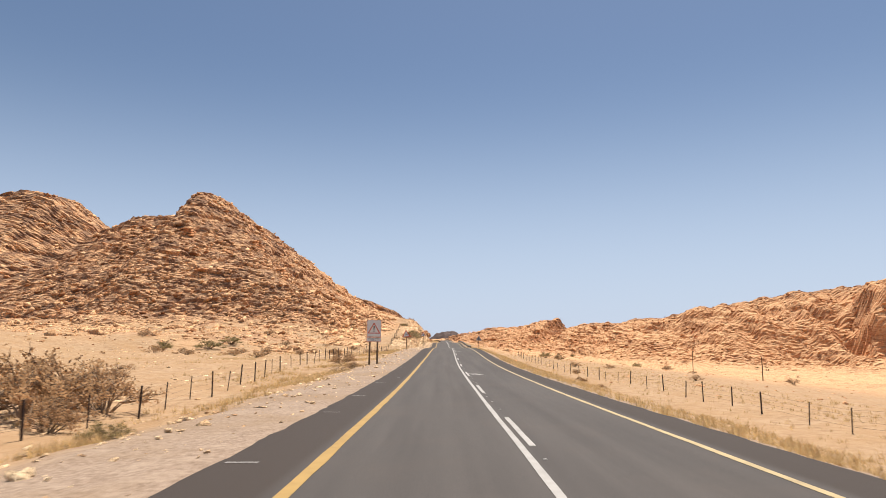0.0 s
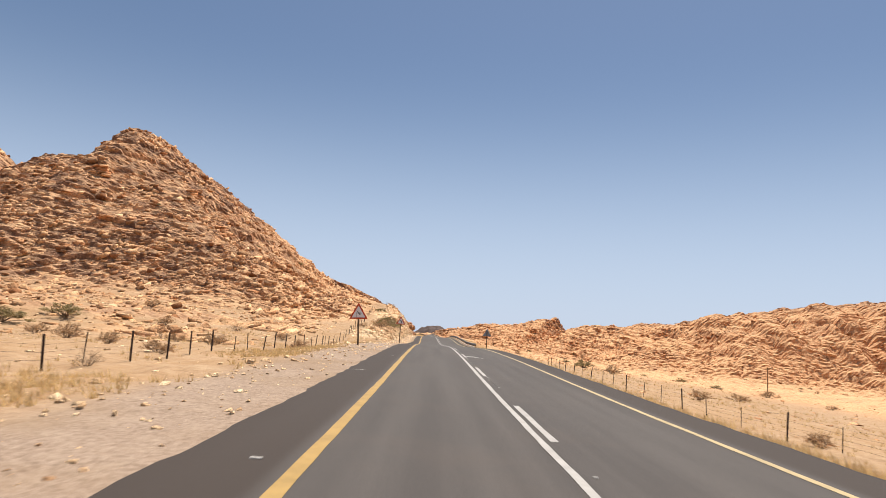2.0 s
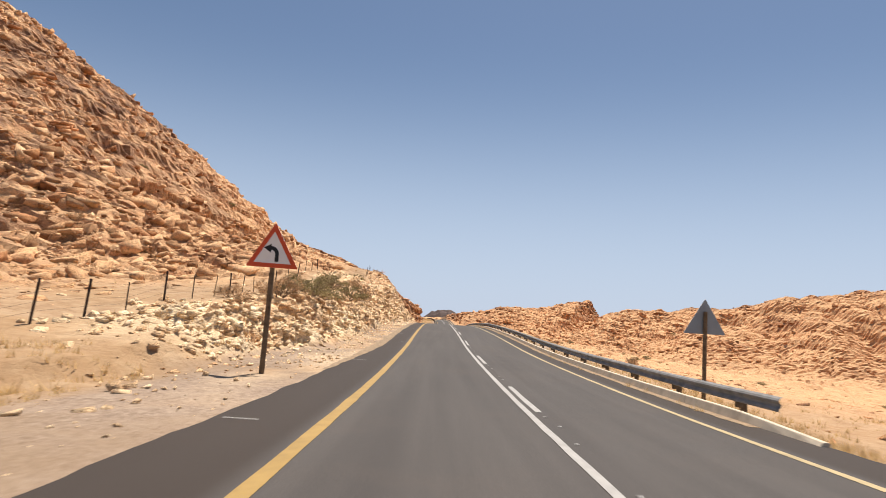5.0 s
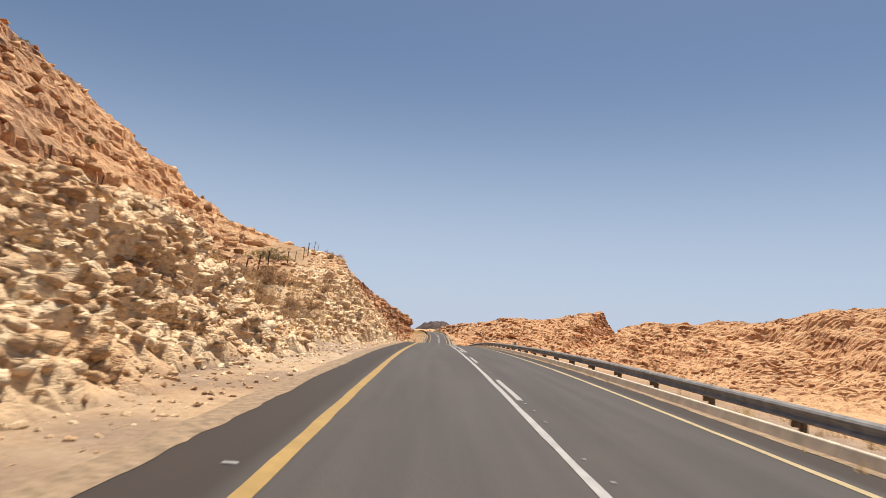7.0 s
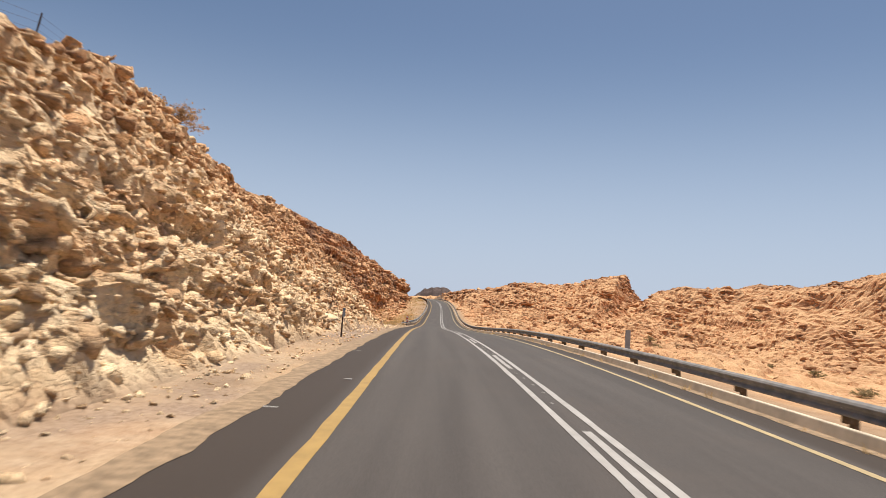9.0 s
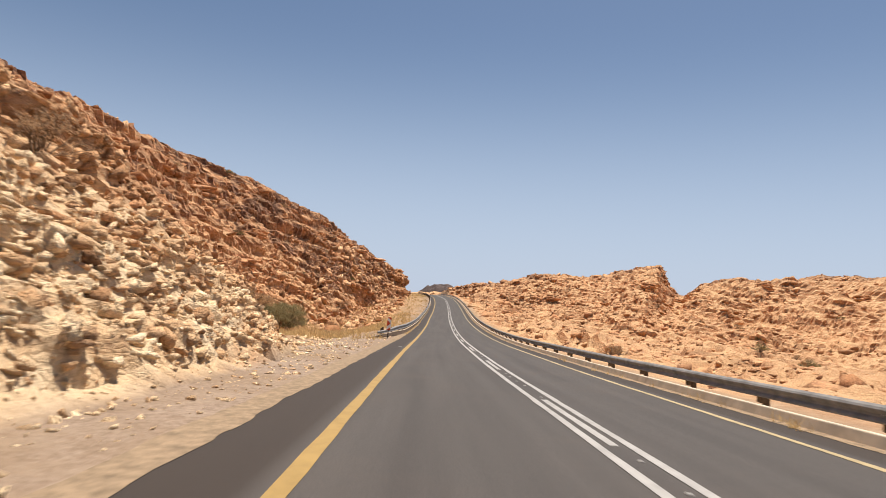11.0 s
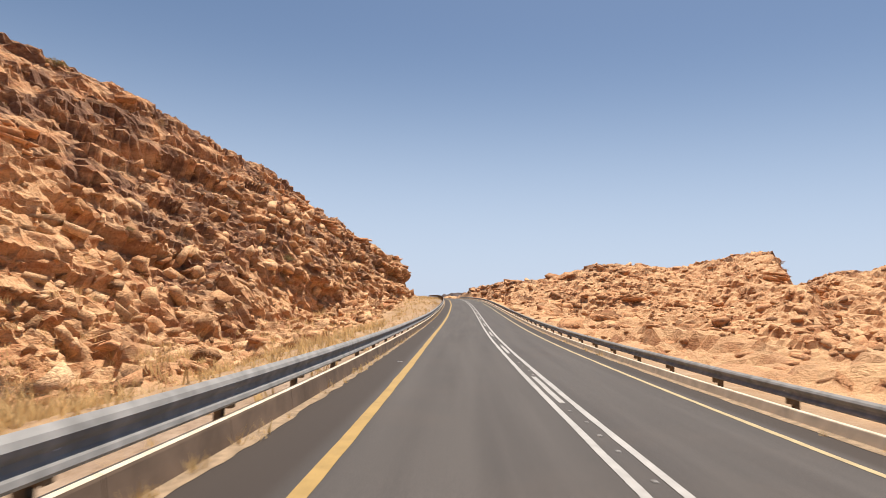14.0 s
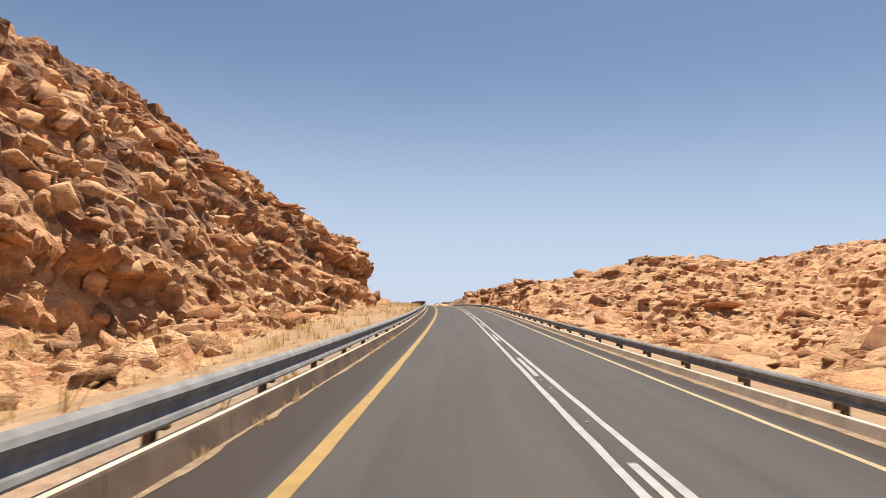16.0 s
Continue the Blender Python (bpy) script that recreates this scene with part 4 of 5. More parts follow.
def rock_shape(seed, flat):
    """An angular slab or block: the hull of a jittered box, some with broken corners."""
    r = random.Random(seed)
    bm = bmesh.new()
    for k in range(8):
        sx, sy, sz = (1 if k & 1 else -1), (1 if k & 2 else -1), (1 if k & 4 else -1)
        for _ in range(2 if r.random() < 0.25 else 1):
            bm.verts.new((sx * r.uniform(0.62, 1.3), sy * r.uniform(0.45, 0.95), sz * flat * r.uniform(0.6, 1.15)))
    hull = bmesh.ops.convex_hull(bm, input=bm.verts)
    bmesh.ops.delete(bm, geom=[g for g in hull["geom_interior"] if isinstance(g, bmesh.types.BMVert)], context="VERTS")
    bmesh.ops.triangulate(bm, faces=bm.faces)
    bm.verts.index_update()
    v = np.array([tuple(p.co) for p in bm.verts])
    t = np.array([[q.index for q in f.verts] for f in bm.faces])
    bm.free()
    return v * 0.5, t


ROCKS = [rock_shape(100 + k, 0.22 + 0.05 * (k % 8)) for k in range(20)]


def turns(rng, n, tilt):
    """Random turns about z, then a dip with the beds and a little disorder."""
    a, b, c = rng.uniform(0, 2 * np.pi, n), rng.normal(-0.16, tilt, n), rng.normal(0.08, tilt, n)
    ca, sa, cb, sb, cc, sc = np.cos(a), np.sin(a), np.cos(b), np.sin(b), np.cos(c), np.sin(c)
    o, i = np.zeros(n), np.ones(n)
    rz = np.stack([ca, -sa, o, sa, ca, o, o, o, i], -1).reshape(n, 3, 3)
    ry = np.stack([cb, o, sb, o, i, o, -sb, o, cb], -1).reshape(n, 3, 3)
    rx = np.stack([i, o, o, o, cc, -sc, o, sc, cc], -1).reshape(n, 3, 3)
    return ry @ rx @ rz


def scatter(shapes, places, sizes, tilt, seed):
    """All copies of the shapes as one set of corners and triangles."""
    rng = np.random.default_rng(seed)
    kind = rng.integers(0, len(shapes), len(places))
    R = turns(rng, len(places), tilt)
    verts, tris, at = [], [], 0
    for k, (v, t) in enumerate(shapes):
        sel = np.nonzero(kind == k)[0]
        if not len(sel):
            continue
        w = np.einsum("nij,vj->nvi", R[sel], v) * sizes[sel][:, None, None] + places[sel][:, None, :]
        verts.append(w.reshape(-1, 3))
        tris.append((t[None] + (np.arange(len(sel)) * len(v))[:, None, None]).reshape(-1, 3) + at)
        at += w.shape[0] * w.shape[1]
    return np.concatenate(verts), np.concatenate(tris)


def pick(pos, weight, n, seed):
    """n places on a sheet, by weight and area, moved about within their squares."""
    rng = np.random.default_rng(seed)
    dy = np.linalg.norm(pos[1:, :-1] - pos[:-1, :-1], axis=-1)
    dx = np.linalg.norm(pos[:-1, 1:] - pos[:-1, :-1], axis=-1)
    w = (weight[:-1, :-1] * dx * dy).ravel()
    idx = rng.choice(len(w), n, p=w / w.sum())
    i, j = np.divmod(idx, pos.shape[1] - 1)
    u, v = rng.random((n, 1)), rng.random((n, 1))
    p = pos[i, j] * (1 - u) * (1 - v) + pos[i + 1, j] * u * (1 - v) + pos[i, j + 1] * (1 - u) * v + pos[i + 1, j + 1] * u * v
    return p, i, j


def patchy(x, y, size, seed):
    return np.clip(rough(x / size, y / size, x * 0, 3, seed) * 2.2 + 0.15, 0, 1)


def stones(name, label, pos, weight, n, small, large, power, mat, seed, tilt=0.25, sink=0.1):
    p, i, j = pick(pos, weight, n, seed)
    rng = np.random.default_rng(seed + 1)
    s = small + (large - small) * rng.random(n) ** power
    p[:, 2] -= s * sink
    v, t = scatter(ROCKS, p, s, tilt, seed + 2)
    ob = new(name, mesh_of(name, v, t, mat))
    return tagged(ob, label, "rocks", kind="stuff")


lx, ly = left_pos[..., 0], left_pos[..., 1]
cut_w = np.clip(left_zone[..., 2] - 0.6 * left_zone[..., 1], 0, 1) * step(1.6, 2.4, left_off)
near_view = np.exp(-np.maximum(-lx - 20, 0) / 60) + 0.25
red_w, pale_w = left_zone[..., 1], cut_w
in_view = (ly > 120) * (ly < 545) * (lx > -230)
off_cut = np.where((ly > 175) * (ly < 345), step(11, 17, left_off), step(5, 8, left_off))
crest_w = np.clip(step(0.12, 0.5, left_vary) + 0.3 * step(0.5, 0.95, patchy(lx, ly, 9.0, 85)), 0, 1)
bare_cliff = 1 - 0.85 * step(438, 452, ly) * (1 - step(514, 524, ly)) * step(11, 14, left_off)
stones("boulders", "tumbled angular tan sandstone blocks covering the hillside", left_pos, red_w * off_cut * (1 - 0.75 * crest_w) * near_view * in_view * (ly < 350) * (0.12 + patchy(lx, ly, 10.0, 89)) * (1 - 0.75 * step(225, 255, ly) * step(-75, -50, lx)), 8000, 0.35, 2.4, 3.0, M_TAN_ROCK, 11, 0.35)
stones("boulders", "tumbled angular red sandstone blocks covering the hillside", left_pos, red_w * (1 - 0.6 * crest_w) * near_view * in_view * (ly > 345) * bare_cliff * step(4.5, 7.5, left_off), 2600, 0.2, 1.5, 3.2, M_TAN_ROCK, 12, 0.45)
stones("boulders", "angular tan sandstone blocks fallen to the foot of the slope", left_pos, red_w * (ly > 385) * (ly < 500) * step(6, 9, left_off) * (1 - step(22, 30, left_off)), 1100, 0.25, 2.0, 3.0, M_TAN_ROCK, 14, 0.6, 0.0)
stones("crags", "dark weathered sandstone crags along the crest of the hill", left_pos, red_w * off_cut * crest_w * near_view * in_view * bare_cliff, 3000, 0.4, 2.6, 2.6, M_BROWN_ROCK, 13, 0.2, 0.05)
stones("rubble", "small broken red rock on the hillside and its foot", left_pos, (red_w + 0.1) * near_view * in_view * step(4, 8, left_off), 9000, 0.12, 0.7, 2.0, M_TAN_ROCK, 21)
stones("cut_rubble", "pale broken rock on the face of the cutting", left_pos, cut_w * (ly < 350), 24000, 0.07, 0.5, 2.6, M_PALE_ROCK, 31, 0.4, 0.0)
stones("cut_rubble", "orange-brown broken rock on the upper face of the cutting", left_pos, red_w * (ly > 248) * (ly < 345) * (1 - step(10, 15, left_off)) * step(2, 3, left_off), 10000, 0.08, 0.6, 2.6, M_TAN_ROCK, 35, 0.4, 0.0)
stones("scree", "loose pale stones at the foot of the cutting", left_pos, step(1.2, 3.4, left_off) * (1 - step(4.5, 7, left_off)) * (0.25 + step(160, 180, ly)) * (ly > 0) * (ly < 350), 7000, 0.04, 0.34, 3.0, M_PALE_ROCK, 41, 0.4, 0.0)
stones("rubble", "small pale stones scattered over the sandy ground", left_pos, step(4, 9, left_off) * (1 - step(70, 110, left_off)) * (ly > 0) * (ly < 240) * (1 - pale_w), 4500, 0.06, 0.5, 3.5, M_PALE_ROCK, 151, 0.2)
stones("rubble", "tan rock blocks strewn over the foot of the hill", left_pos, step(10, 24, left_off) * (1 - step(120, 170, left_off)) * step(105, 150, ly) * (1 - step(235, 260, ly)) * (1 - pale_w) * (0.3 + patchy(lx, ly, 12.0, 83)), 8000, 0.15, 1.4, 2.4, M_TAN_ROCK, 171, 0.18)
stones("pebbles", "pale gravel and pebbles strewn beside the road", left_pos, step(0.05, 0.5, left_off) * (1 - step(3.5, 5.5, left_off)) * (ly > 2) * (ly < 366) * (1 + 3 * (ly > 165) * (ly < 345)), 10000, 0.03, 0.17, 2.5, M_PALE_ROCK, 161, 0.5, 0.0)
rx_, ry_ = right_pos[..., 0], right_pos[..., 1]
stones("boulders", "blocky layered red sandstone rocks on the far hills", right_pos, right_zone[..., 1] * np.exp(-np.maximum(rx_ - 60, 0) / 150) * (0.04 + (ry_ > 440)) * (ry_ > 330) * (ry_ < 650) * (rx_ < 420), 7000, 0.4, 2.8, 2.8, M_RED_ROCK, 51, 0.3)
stones("rubble", "scattered small rocks on the dry flat", right_pos, (0.2 + right_zone[..., 1]) * step(2.5, 5, right_off) * np.exp(-np.maximum(rx_ - 50, 0) / 90) * (ry_ > 40) * (ry_ < 520) * (rx_ < 300), 7000, 0.12, 0.8, 3.0, M_RED_ROCK, 61)

stones("rubble", "orange stones between the guard rail and the rocks", right_pos, right_zone[..., 1] * step(1.5, 3, right_off) * (1 - step(30, 60, right_off)) * (0.15 + patchy(rx_, ry_, 7.0, 88)) * (0.4 + (ry_ > 370)) * (ry_ > 210) * (ry_ < 560), 9000, 0.1, 1.2, 2.8, M_RED_ROCK, 63, 0.2)
stones("crags", "dark weathered sandstone caps along the crest of the far hills", right_pos, (right_vary + 0.12 * right_zone[..., 1] * step(0.5, 0.9, patchy(rx_, ry_, 14.0, 87)) * (ry_ > 500)) * (ry_ > 440) * (ry_ < 655) * (rx_ < 420), 2200, 0.6, 3.2, 2.2, M_BROWN_ROCK, 57, 0.12)
# Large outcrops that stand out of the slopes: broken beds one on another.
def outcrop_beds(seed):
    r = random.Random(seed)
    beds, z = [], -0.35
    while z < 0.40:
        thick = r.uniform(0.07, 0.20)
        for _ in range(r.choice((3, 4, 4))):
            v, t = ROCKS[r.randrange(len(ROCKS))]
            v = v / np.ptp(v, axis=0) * np.array([r.uniform(0.35, 0.7), r.uniform(0.3, 0.55), thick * r.uniform(0.9, 1.25)])
            a, k = r.uniform(0, 6.28), r.uniform(-0.10, 0.10)
            R = np.array([[math.cos(a), -math.sin(a), 0], [math.sin(a), math.cos(a), 0], [k, r.uniform(-0.1, 0.1), 1]])
            beds.append(mesh_of("bed", v @ R.T + np.array([r.uniform(-0.28, 0.28), r.uniform(-0.28, 0.28), z + thick / 2]), t, M_RED_ROCK))
        z += thick * 0.82
    return beds


OUTCROPS = [outcrop_beds(300 + k) for k in range(6)]
for k, (bx, by, bs) in enumerate(((25.0, 527.0, 9.0), (-9.5, 529.5, 4.0), (-15.0, 520.0, 4.0), (-19.5, 507.0, 4.0), (-22.5, 496.0, 3.5), (-33.0, 438.0, 4.0), (-27.0, 420.0, 3.0), (44.0, 538.0, 6.0), (62.0, 533.0, 5.0), (-24.5, 404.0, 3.0), (-21.0, 396.0, 2.6), (-28.0, 412.0, 4.0), (-40.0, 425.0, 5.0), (-45.0, 400.0, 4.5), (80.0, 545.0, 6.0), (98.0, 560.0, 6.0), (130.0, 560.0, 7.0), (165.0, 555.0, 7.0), (-72.0, 262.0, 4.5), (-64.0, 232.0, 4.0), (-95.0, 250.0, 5.0), (-58.0, 246.0, 4.0), (-80.0, 225.0, 4.5))):
    top = tagged(new("outcrop"), "jointed red sandstone outcrop standing out of the slope", "rock", "rock outcrops")
    for mesh in OUTCROPS[k % 6]:
        share("bed", mesh, Matrix(), top)
    top.matrix_basis = pose(bx, by, ground_at(bx, by) - 0.12 * bs, 4, -9, 37 * k) @ Matrix.Diagonal((bs, bs, bs * 0.8, 1))

# Single rocks that stand out near the road, each an object of its own.
rock_meshes = []
for k, (v, t) in enumerate(ROCKS[:12]):
    rock_meshes.append((mesh_of("rock", v, t, M_PALE_ROCK), mesh_of("rock", v, t, M_RED_ROCK)))
p, pi, pj = pick(left_pos, (pale_w * (ly < 345) + 1.2 * red_w * (ly > 390) * (lx > -30)) * (ly < 530), 290, 71)
rng = np.random.default_rng(72)
for k in range(len(p)):
    s = 0.35 + 0.75 * rng.random() ** 2
    late = p[k][1] > 345
    share("rock", rock_meshes[int(rng.integers(12))][1 if late else 0], pose(*p[k], rng.uniform(-25, 25), rng.uniform(-30, 15), rng.uniform(0, 360)) @ Matrix.Scale(s * (1.6 if late else 1.0), 4), ground_left)

# ---- dry grass ----
def leaf_material(name, colour, vary, scale, through_light=0.45):
    """Thin dry blades or leaves: part of the light passes through."""
    m = simple(name, colour, 0.9, 0, vary, scale)
    n, l = m.node_tree.nodes, m.node_tree.links
    b = n["Principled BSDF"]
    thin, both = n.new("ShaderNodeBsdfTranslucent"), n.new("ShaderNodeMixShader")
    l.new(b.inputs["Base Color"].links[0].from_socket, thin.inputs["Color"])
    both.inputs[0].default_value = through_light
    l.new(b.outputs[0], both.inputs[1])
    l.new(thin.outputs[0], both.inputs[2])
    l.new(both.outputs[0], n["Material Output"].inputs["Surface"])
    return m


M_STRAW = leaf_material("dry_straw", (0.54, 0.37, 0.175), 0.3, 3.0)
M_TWIG = simple("dry_twigs", (0.27, 0.185, 0.12), 0.9, 0, 0.35, 4.0)
M_DRYLEAF = leaf_material("brown_leaves", (0.43, 0.265, 0.14), 0.35, 2.0)
M_LEAF = leaf_material("olive_leaves", (0.255, 0.20, 0.09), 0.4, 2.0, 0.4)


def tuft(seed, blades, height, spread):
    r = random.Random(seed)
    v, t = [], []
    for _ in range(blades):
        a, lean, h = r.uniform(0, 6.28), r.uniform(0.15, 0.9), height * r.uniform(0.5, 1.0)
        bx, by = r.gauss(0, spread * 0.35), r.gauss(0, spread * 0.35)
        dx, dy = math.cos(a), math.sin(a)
        w = 0.028 + 0.016 * r.random()
        k = len(v)
        v += [(bx - dy * w, by + dx * w, 0), (bx + dy * w, by - dx * w, 0), (bx + dx * lean * h, by + dy * lean * h, h)]
        t += [(k, k + 1, k + 2)]
    return np.array(v), np.array(t)


TUFTS = [tuft(k, 11, 1.0, 0.55) for k in range(8)]


def grass(name, label, pos, weight, n, small, large, seed):
    p, i, j = pick(pos, weight, n, seed)
    rng = np.random.default_rng(seed + 1)
    s = small + (large - small) * rng.random(n) ** 1.6
    v, t = scatter(TUFTS, p - np.array([0, 0, 0.02]), s, 0.03, seed + 2)
    ob = new(name, mesh_of(name, v, t, M_STRAW))
    return tagged(ob, label, "grass", kind="stuff")


lp = patchy(lx, ly, 5.0, 81)
grass("dry_grass", "sparse straw-yellow grass along the sandy verge", left_pos, step(3.2, 4.6, left_off) * (0.25 + (1 - step(7, 12, left_off))) * (1 - step(20, 40, left_off)) * lp * (ly > -2) * (1 - step(150, 172, ly)), 8500, 0.12, 0.42, 82)
grass("dry_grass", "tall straw-yellow grass in the hollow beside the guard rail", left_pos, step(0.25, 0.7, left_off) * (1 - step(12, 24, left_off)) * (step(342, 352, ly) * (1 - 0.6 * step(425, 470, ly)) + 0.5 * step(535, 550, ly)) * (0.25 + lp) * (1 + 4 * (ly < 400) * (left_off > 3.5)), 15000, 0.2, 0.8, 92)
rp = patchy(rx_, ry_, 4.0, 101)
grass("dry_grass", "straw-yellow grass on the bank below the road", right_pos, step(0.1, 0.8, right_off) * (0.3 + 2 * (1 - step(4, 9, right_off))) * (1 - step(25, 45, right_off)) * (0.35 + rp) * (ry_ > 5) * (1 - step(175, 230, ry_)), 11000, 0.10, 0.40, 102)
grass("dry_grass", "thin dry grass scattered over the hill foot", left_pos, step(10, 16, left_off) * (1 - step(60, 90, left_off)) * (0.15 + lp) * (ly > 60) * (ly < 540) * (1 - pale_w), 2600, 0.15, 0.5, 112)
grass("dry_grass", "ochre grass tussocks on the low part of the cutting", left_pos, step(2.6, 4.0, left_off) * (1 - step(14, 22, left_off)) * step(224, 229, ly) * (1 - step(246, 252, ly)) * (0.2 + lp), 900, 0.2, 0.7, 122)
# Tufts rooted along the kerbs.
rng = np.random.default_rng(5)
ys = np.concatenate([rng.uniform(160, 480, 170), rng.uniform(366, 470, 160)])
off = np.concatenate([rng.uniform(7.55, 7.76, 170), rng.uniform(-1.33, -1.12, 160)])
kp = np.stack([line_x(ys) + off, ys, road_z(ys) + 0.015], -1)
v, t = scatter(TUFTS, kp, rng.uniform(0.08, 0.28, len(ys)), 0.03, 6)
tagged(new("dry_grass", mesh_of("dry_grass", v, t, M_STRAW)), "small dry tufts rooted along the concrete kerbs", "grass", kind="stuff")


# ---- bushes ----
def twig_tube(v, f, a, b, ra, rb):
    d = (b - a).normalized()
    s = d.orthogonal().normalized()
    q = d.cross(s)
    k = len(v)
    for p, r in ((a, ra), (b, rb)):
        for n in range(3):
            w = p + r * (math.cos(2.094 * n) * s + math.sin(2.094 * n) * q)
            v.append(tuple(w))
    for n in range(3):
        m = (n + 1) % 3
        f.append((k + n, k + m, k + 3 + m))
        f.append((k + n, k + 3 + m, k + 3 + n))


def bush_meshes(seed, stems, leaves, spread, leaf_size, leaf_mat, crown=0.0, trunk=0.02):
    """Stems that fork twice, and many small leaves round the outer twigs. About one metre high."""
    r = random.Random(seed)
    bv, bf, lv, lf, tips = [], [], [], [], []
    for _ in range(stems):
        a = r.uniform(0, 6.28)
        o = r.uniform(0.15, 1.0) * spread
        root = Vector((0.06 * math.cos(a), 0.06 * math.sin(a), -0.05))
        lift = 1.25 - 0.95 * o / spread * r.uniform(0.6, 1.0)
        mid = root + Vector((math.cos(a) * o * 0.42, math.sin(a) * o * 0.42, lift * r.uniform(0.22, 0.42)))
        twig_tube(bv, bf, root, mid, trunk, trunk * 0.65)
        for _ in range(3):
            e = mid + Vector((math.cos(a) * o * 0.4 + r.gauss(0, 0.13), math.sin(a) * o * 0.4 + r.gauss(0, 0.13), lift * r.uniform(0.02, 0.38)))
            twig_tube(bv, bf, mid, e, trunk * 0.6, trunk * 0.35)
            for _ in range(4):
                g = e + Vector((math.cos(a) * o * 0.15 + r.gauss(0, 0.10), math.sin(a) * o * 0.15 + r.gauss(0, 0.10), lift * r.uniform(-0.08, 0.2)))
                twig_tube(bv, bf, e, g, trunk * 0.32, trunk * 0.12)
                tips.append((e, g))
    for _ in range(leaves):
        e, g = r.choice(tips)
        c = e.lerp(g, r.uniform(0.0, 1.15)) + Vector((r.gauss(0, 0.035), r.gauss(0, 0.035), r.gauss(0, 0.03)))
        u = Vector((r.gauss(0, 1), r.gauss(0, 1), r.gauss(0, 1))).normalized() * leaf_size * r.uniform(0.6, 1.3)
        w = u.orthogonal().normalized() * leaf_size * 0.5
        k = len(lv)
        lv += [tuple(c - u), tuple(c + w), tuple(c + u), tuple(c - w)]
        lf += [(k, k + 1, k + 2), (k, k + 2, k + 3)]
    branches = mesh_of("branches", np.array(bv), np.array(bf), M_TWIG)
    foliage = mesh_of("foliage", np.array(lv), np.array(lf), leaf_mat) if leaves else None
    return branches, foliage


DRY = [bush_meshes(s, 20, 1700, 0.75, 0.03, M_DRYLEAF) for s in (1, 2, 3)]
BARE = [bush_meshes(s, 18, 350, 0.7, 0.017, M_DRYLEAF, trunk=0.014) for s in (11, 12, 13)]
GREEN = [bush_meshes(s, 24, 2600, 0.85, 0.029, M_LEAF) for s in (21, 22)]


def bush(x, y, size, kinds, label, wide=1.0, name="bush", group="desert bushes", pick_kind=None):
    meshes = kinds[rnd.randrange(len(kinds)) if pick_kind is None else pick_kind]
    top = tagged(new(name), label, name, group)
    for part_name, mesh in zip(("branchwork", "foliage"), meshes):
        if mesh:
            share(part_name, mesh, Matrix(), top)
    top.matrix_basis = pose(x, y, ground_at(x, y) - 0.03, 0, 0, rnd.uniform(0, 360)) @ Matrix.Diagonal((size * wide, size * wide, size, 1))
    return top


def thorn_tree(x, y):
    """A low thorn tree: forked stems under a broad flat crown of small leaf clumps."""
    r = random.Random(77)
    top = tagged(new("tree"), "wide olive-green thorn tree in tall dry grass", "tree", "trees")
    bv, bf, lv, lf = [], [], [], []
    forks = []
    for k in range(6):
        a = k * 1.05 + r.uniform(-0.3, 0.3)
        root = Vector((0.12 * math.cos(a), 0.12 * math.sin(a), -0.7))
        fork = Vector((0.75 * math.cos(a), 0.75 * math.sin(a), r.uniform(0.9, 1.4)))
        twig_tube(bv, bf, root, fork, 0.085, 0.05)
        forks.append(fork)
    for k in range(120):
        a, q, h = r.uniform(0, 6.28), math.sqrt(r.random()), r.uniform(-1.0, 1.0)
        wide = 2.55 * math.sqrt(max(0.05, 1 - h * h * 0.8)) * r.uniform(0.85, 1.08)
        c = Vector((wide * q * math.cos(a), wide * q * math.sin(a), 2.3 + h * (1.05 if h > 0 else 1.2) * r.uniform(0.8, 1.0)))
        fork = min(forks, key=lambda f: (f - c).length)
        mid = fork.lerp(c, 0.5) + Vector((r.gauss(0, 0.1), r.gauss(0, 0.1), 0.12))
        twig_tube(bv, bf, fork, mid, 0.035, 0.022)
        twig_tube(bv, bf, mid, c, 0.022, 0.008)
        size = r.uniform(0.28, 0.5)
        for _ in range(110):
            p = c + Vector((r.gauss(0, size * 0.55), r.gauss(0, size * 0.55), r.gauss(0, size * 0.36)))
            u = Vector((r.gauss(0, 1), r.gauss(0, 1), r.gauss(0, 1))).normalized() * r.uniform(0.04, 0.085)
            w = u.orthogonal().normalized() * 0.035
            n = len(lv)
            lv += [tuple(p - u), tuple(p + w), tuple(p + u), tuple(p - w)]
            lf += [(n, n + 1, n + 2), (n, n + 2, n + 3)]
    share("trunk", mesh_of("trunk", np.array(bv), np.array(bf), M_TWIG), Matrix(), top)
    share("crown", mesh_of("crown", np.array(lv), np.array(lf), M_LEAF), Matrix(), top)
    top.matrix_basis = pose(x, y, ground_at(x, y) - 0.25, 0, 0, 30) @ Matrix.Scale(1.08, 4)


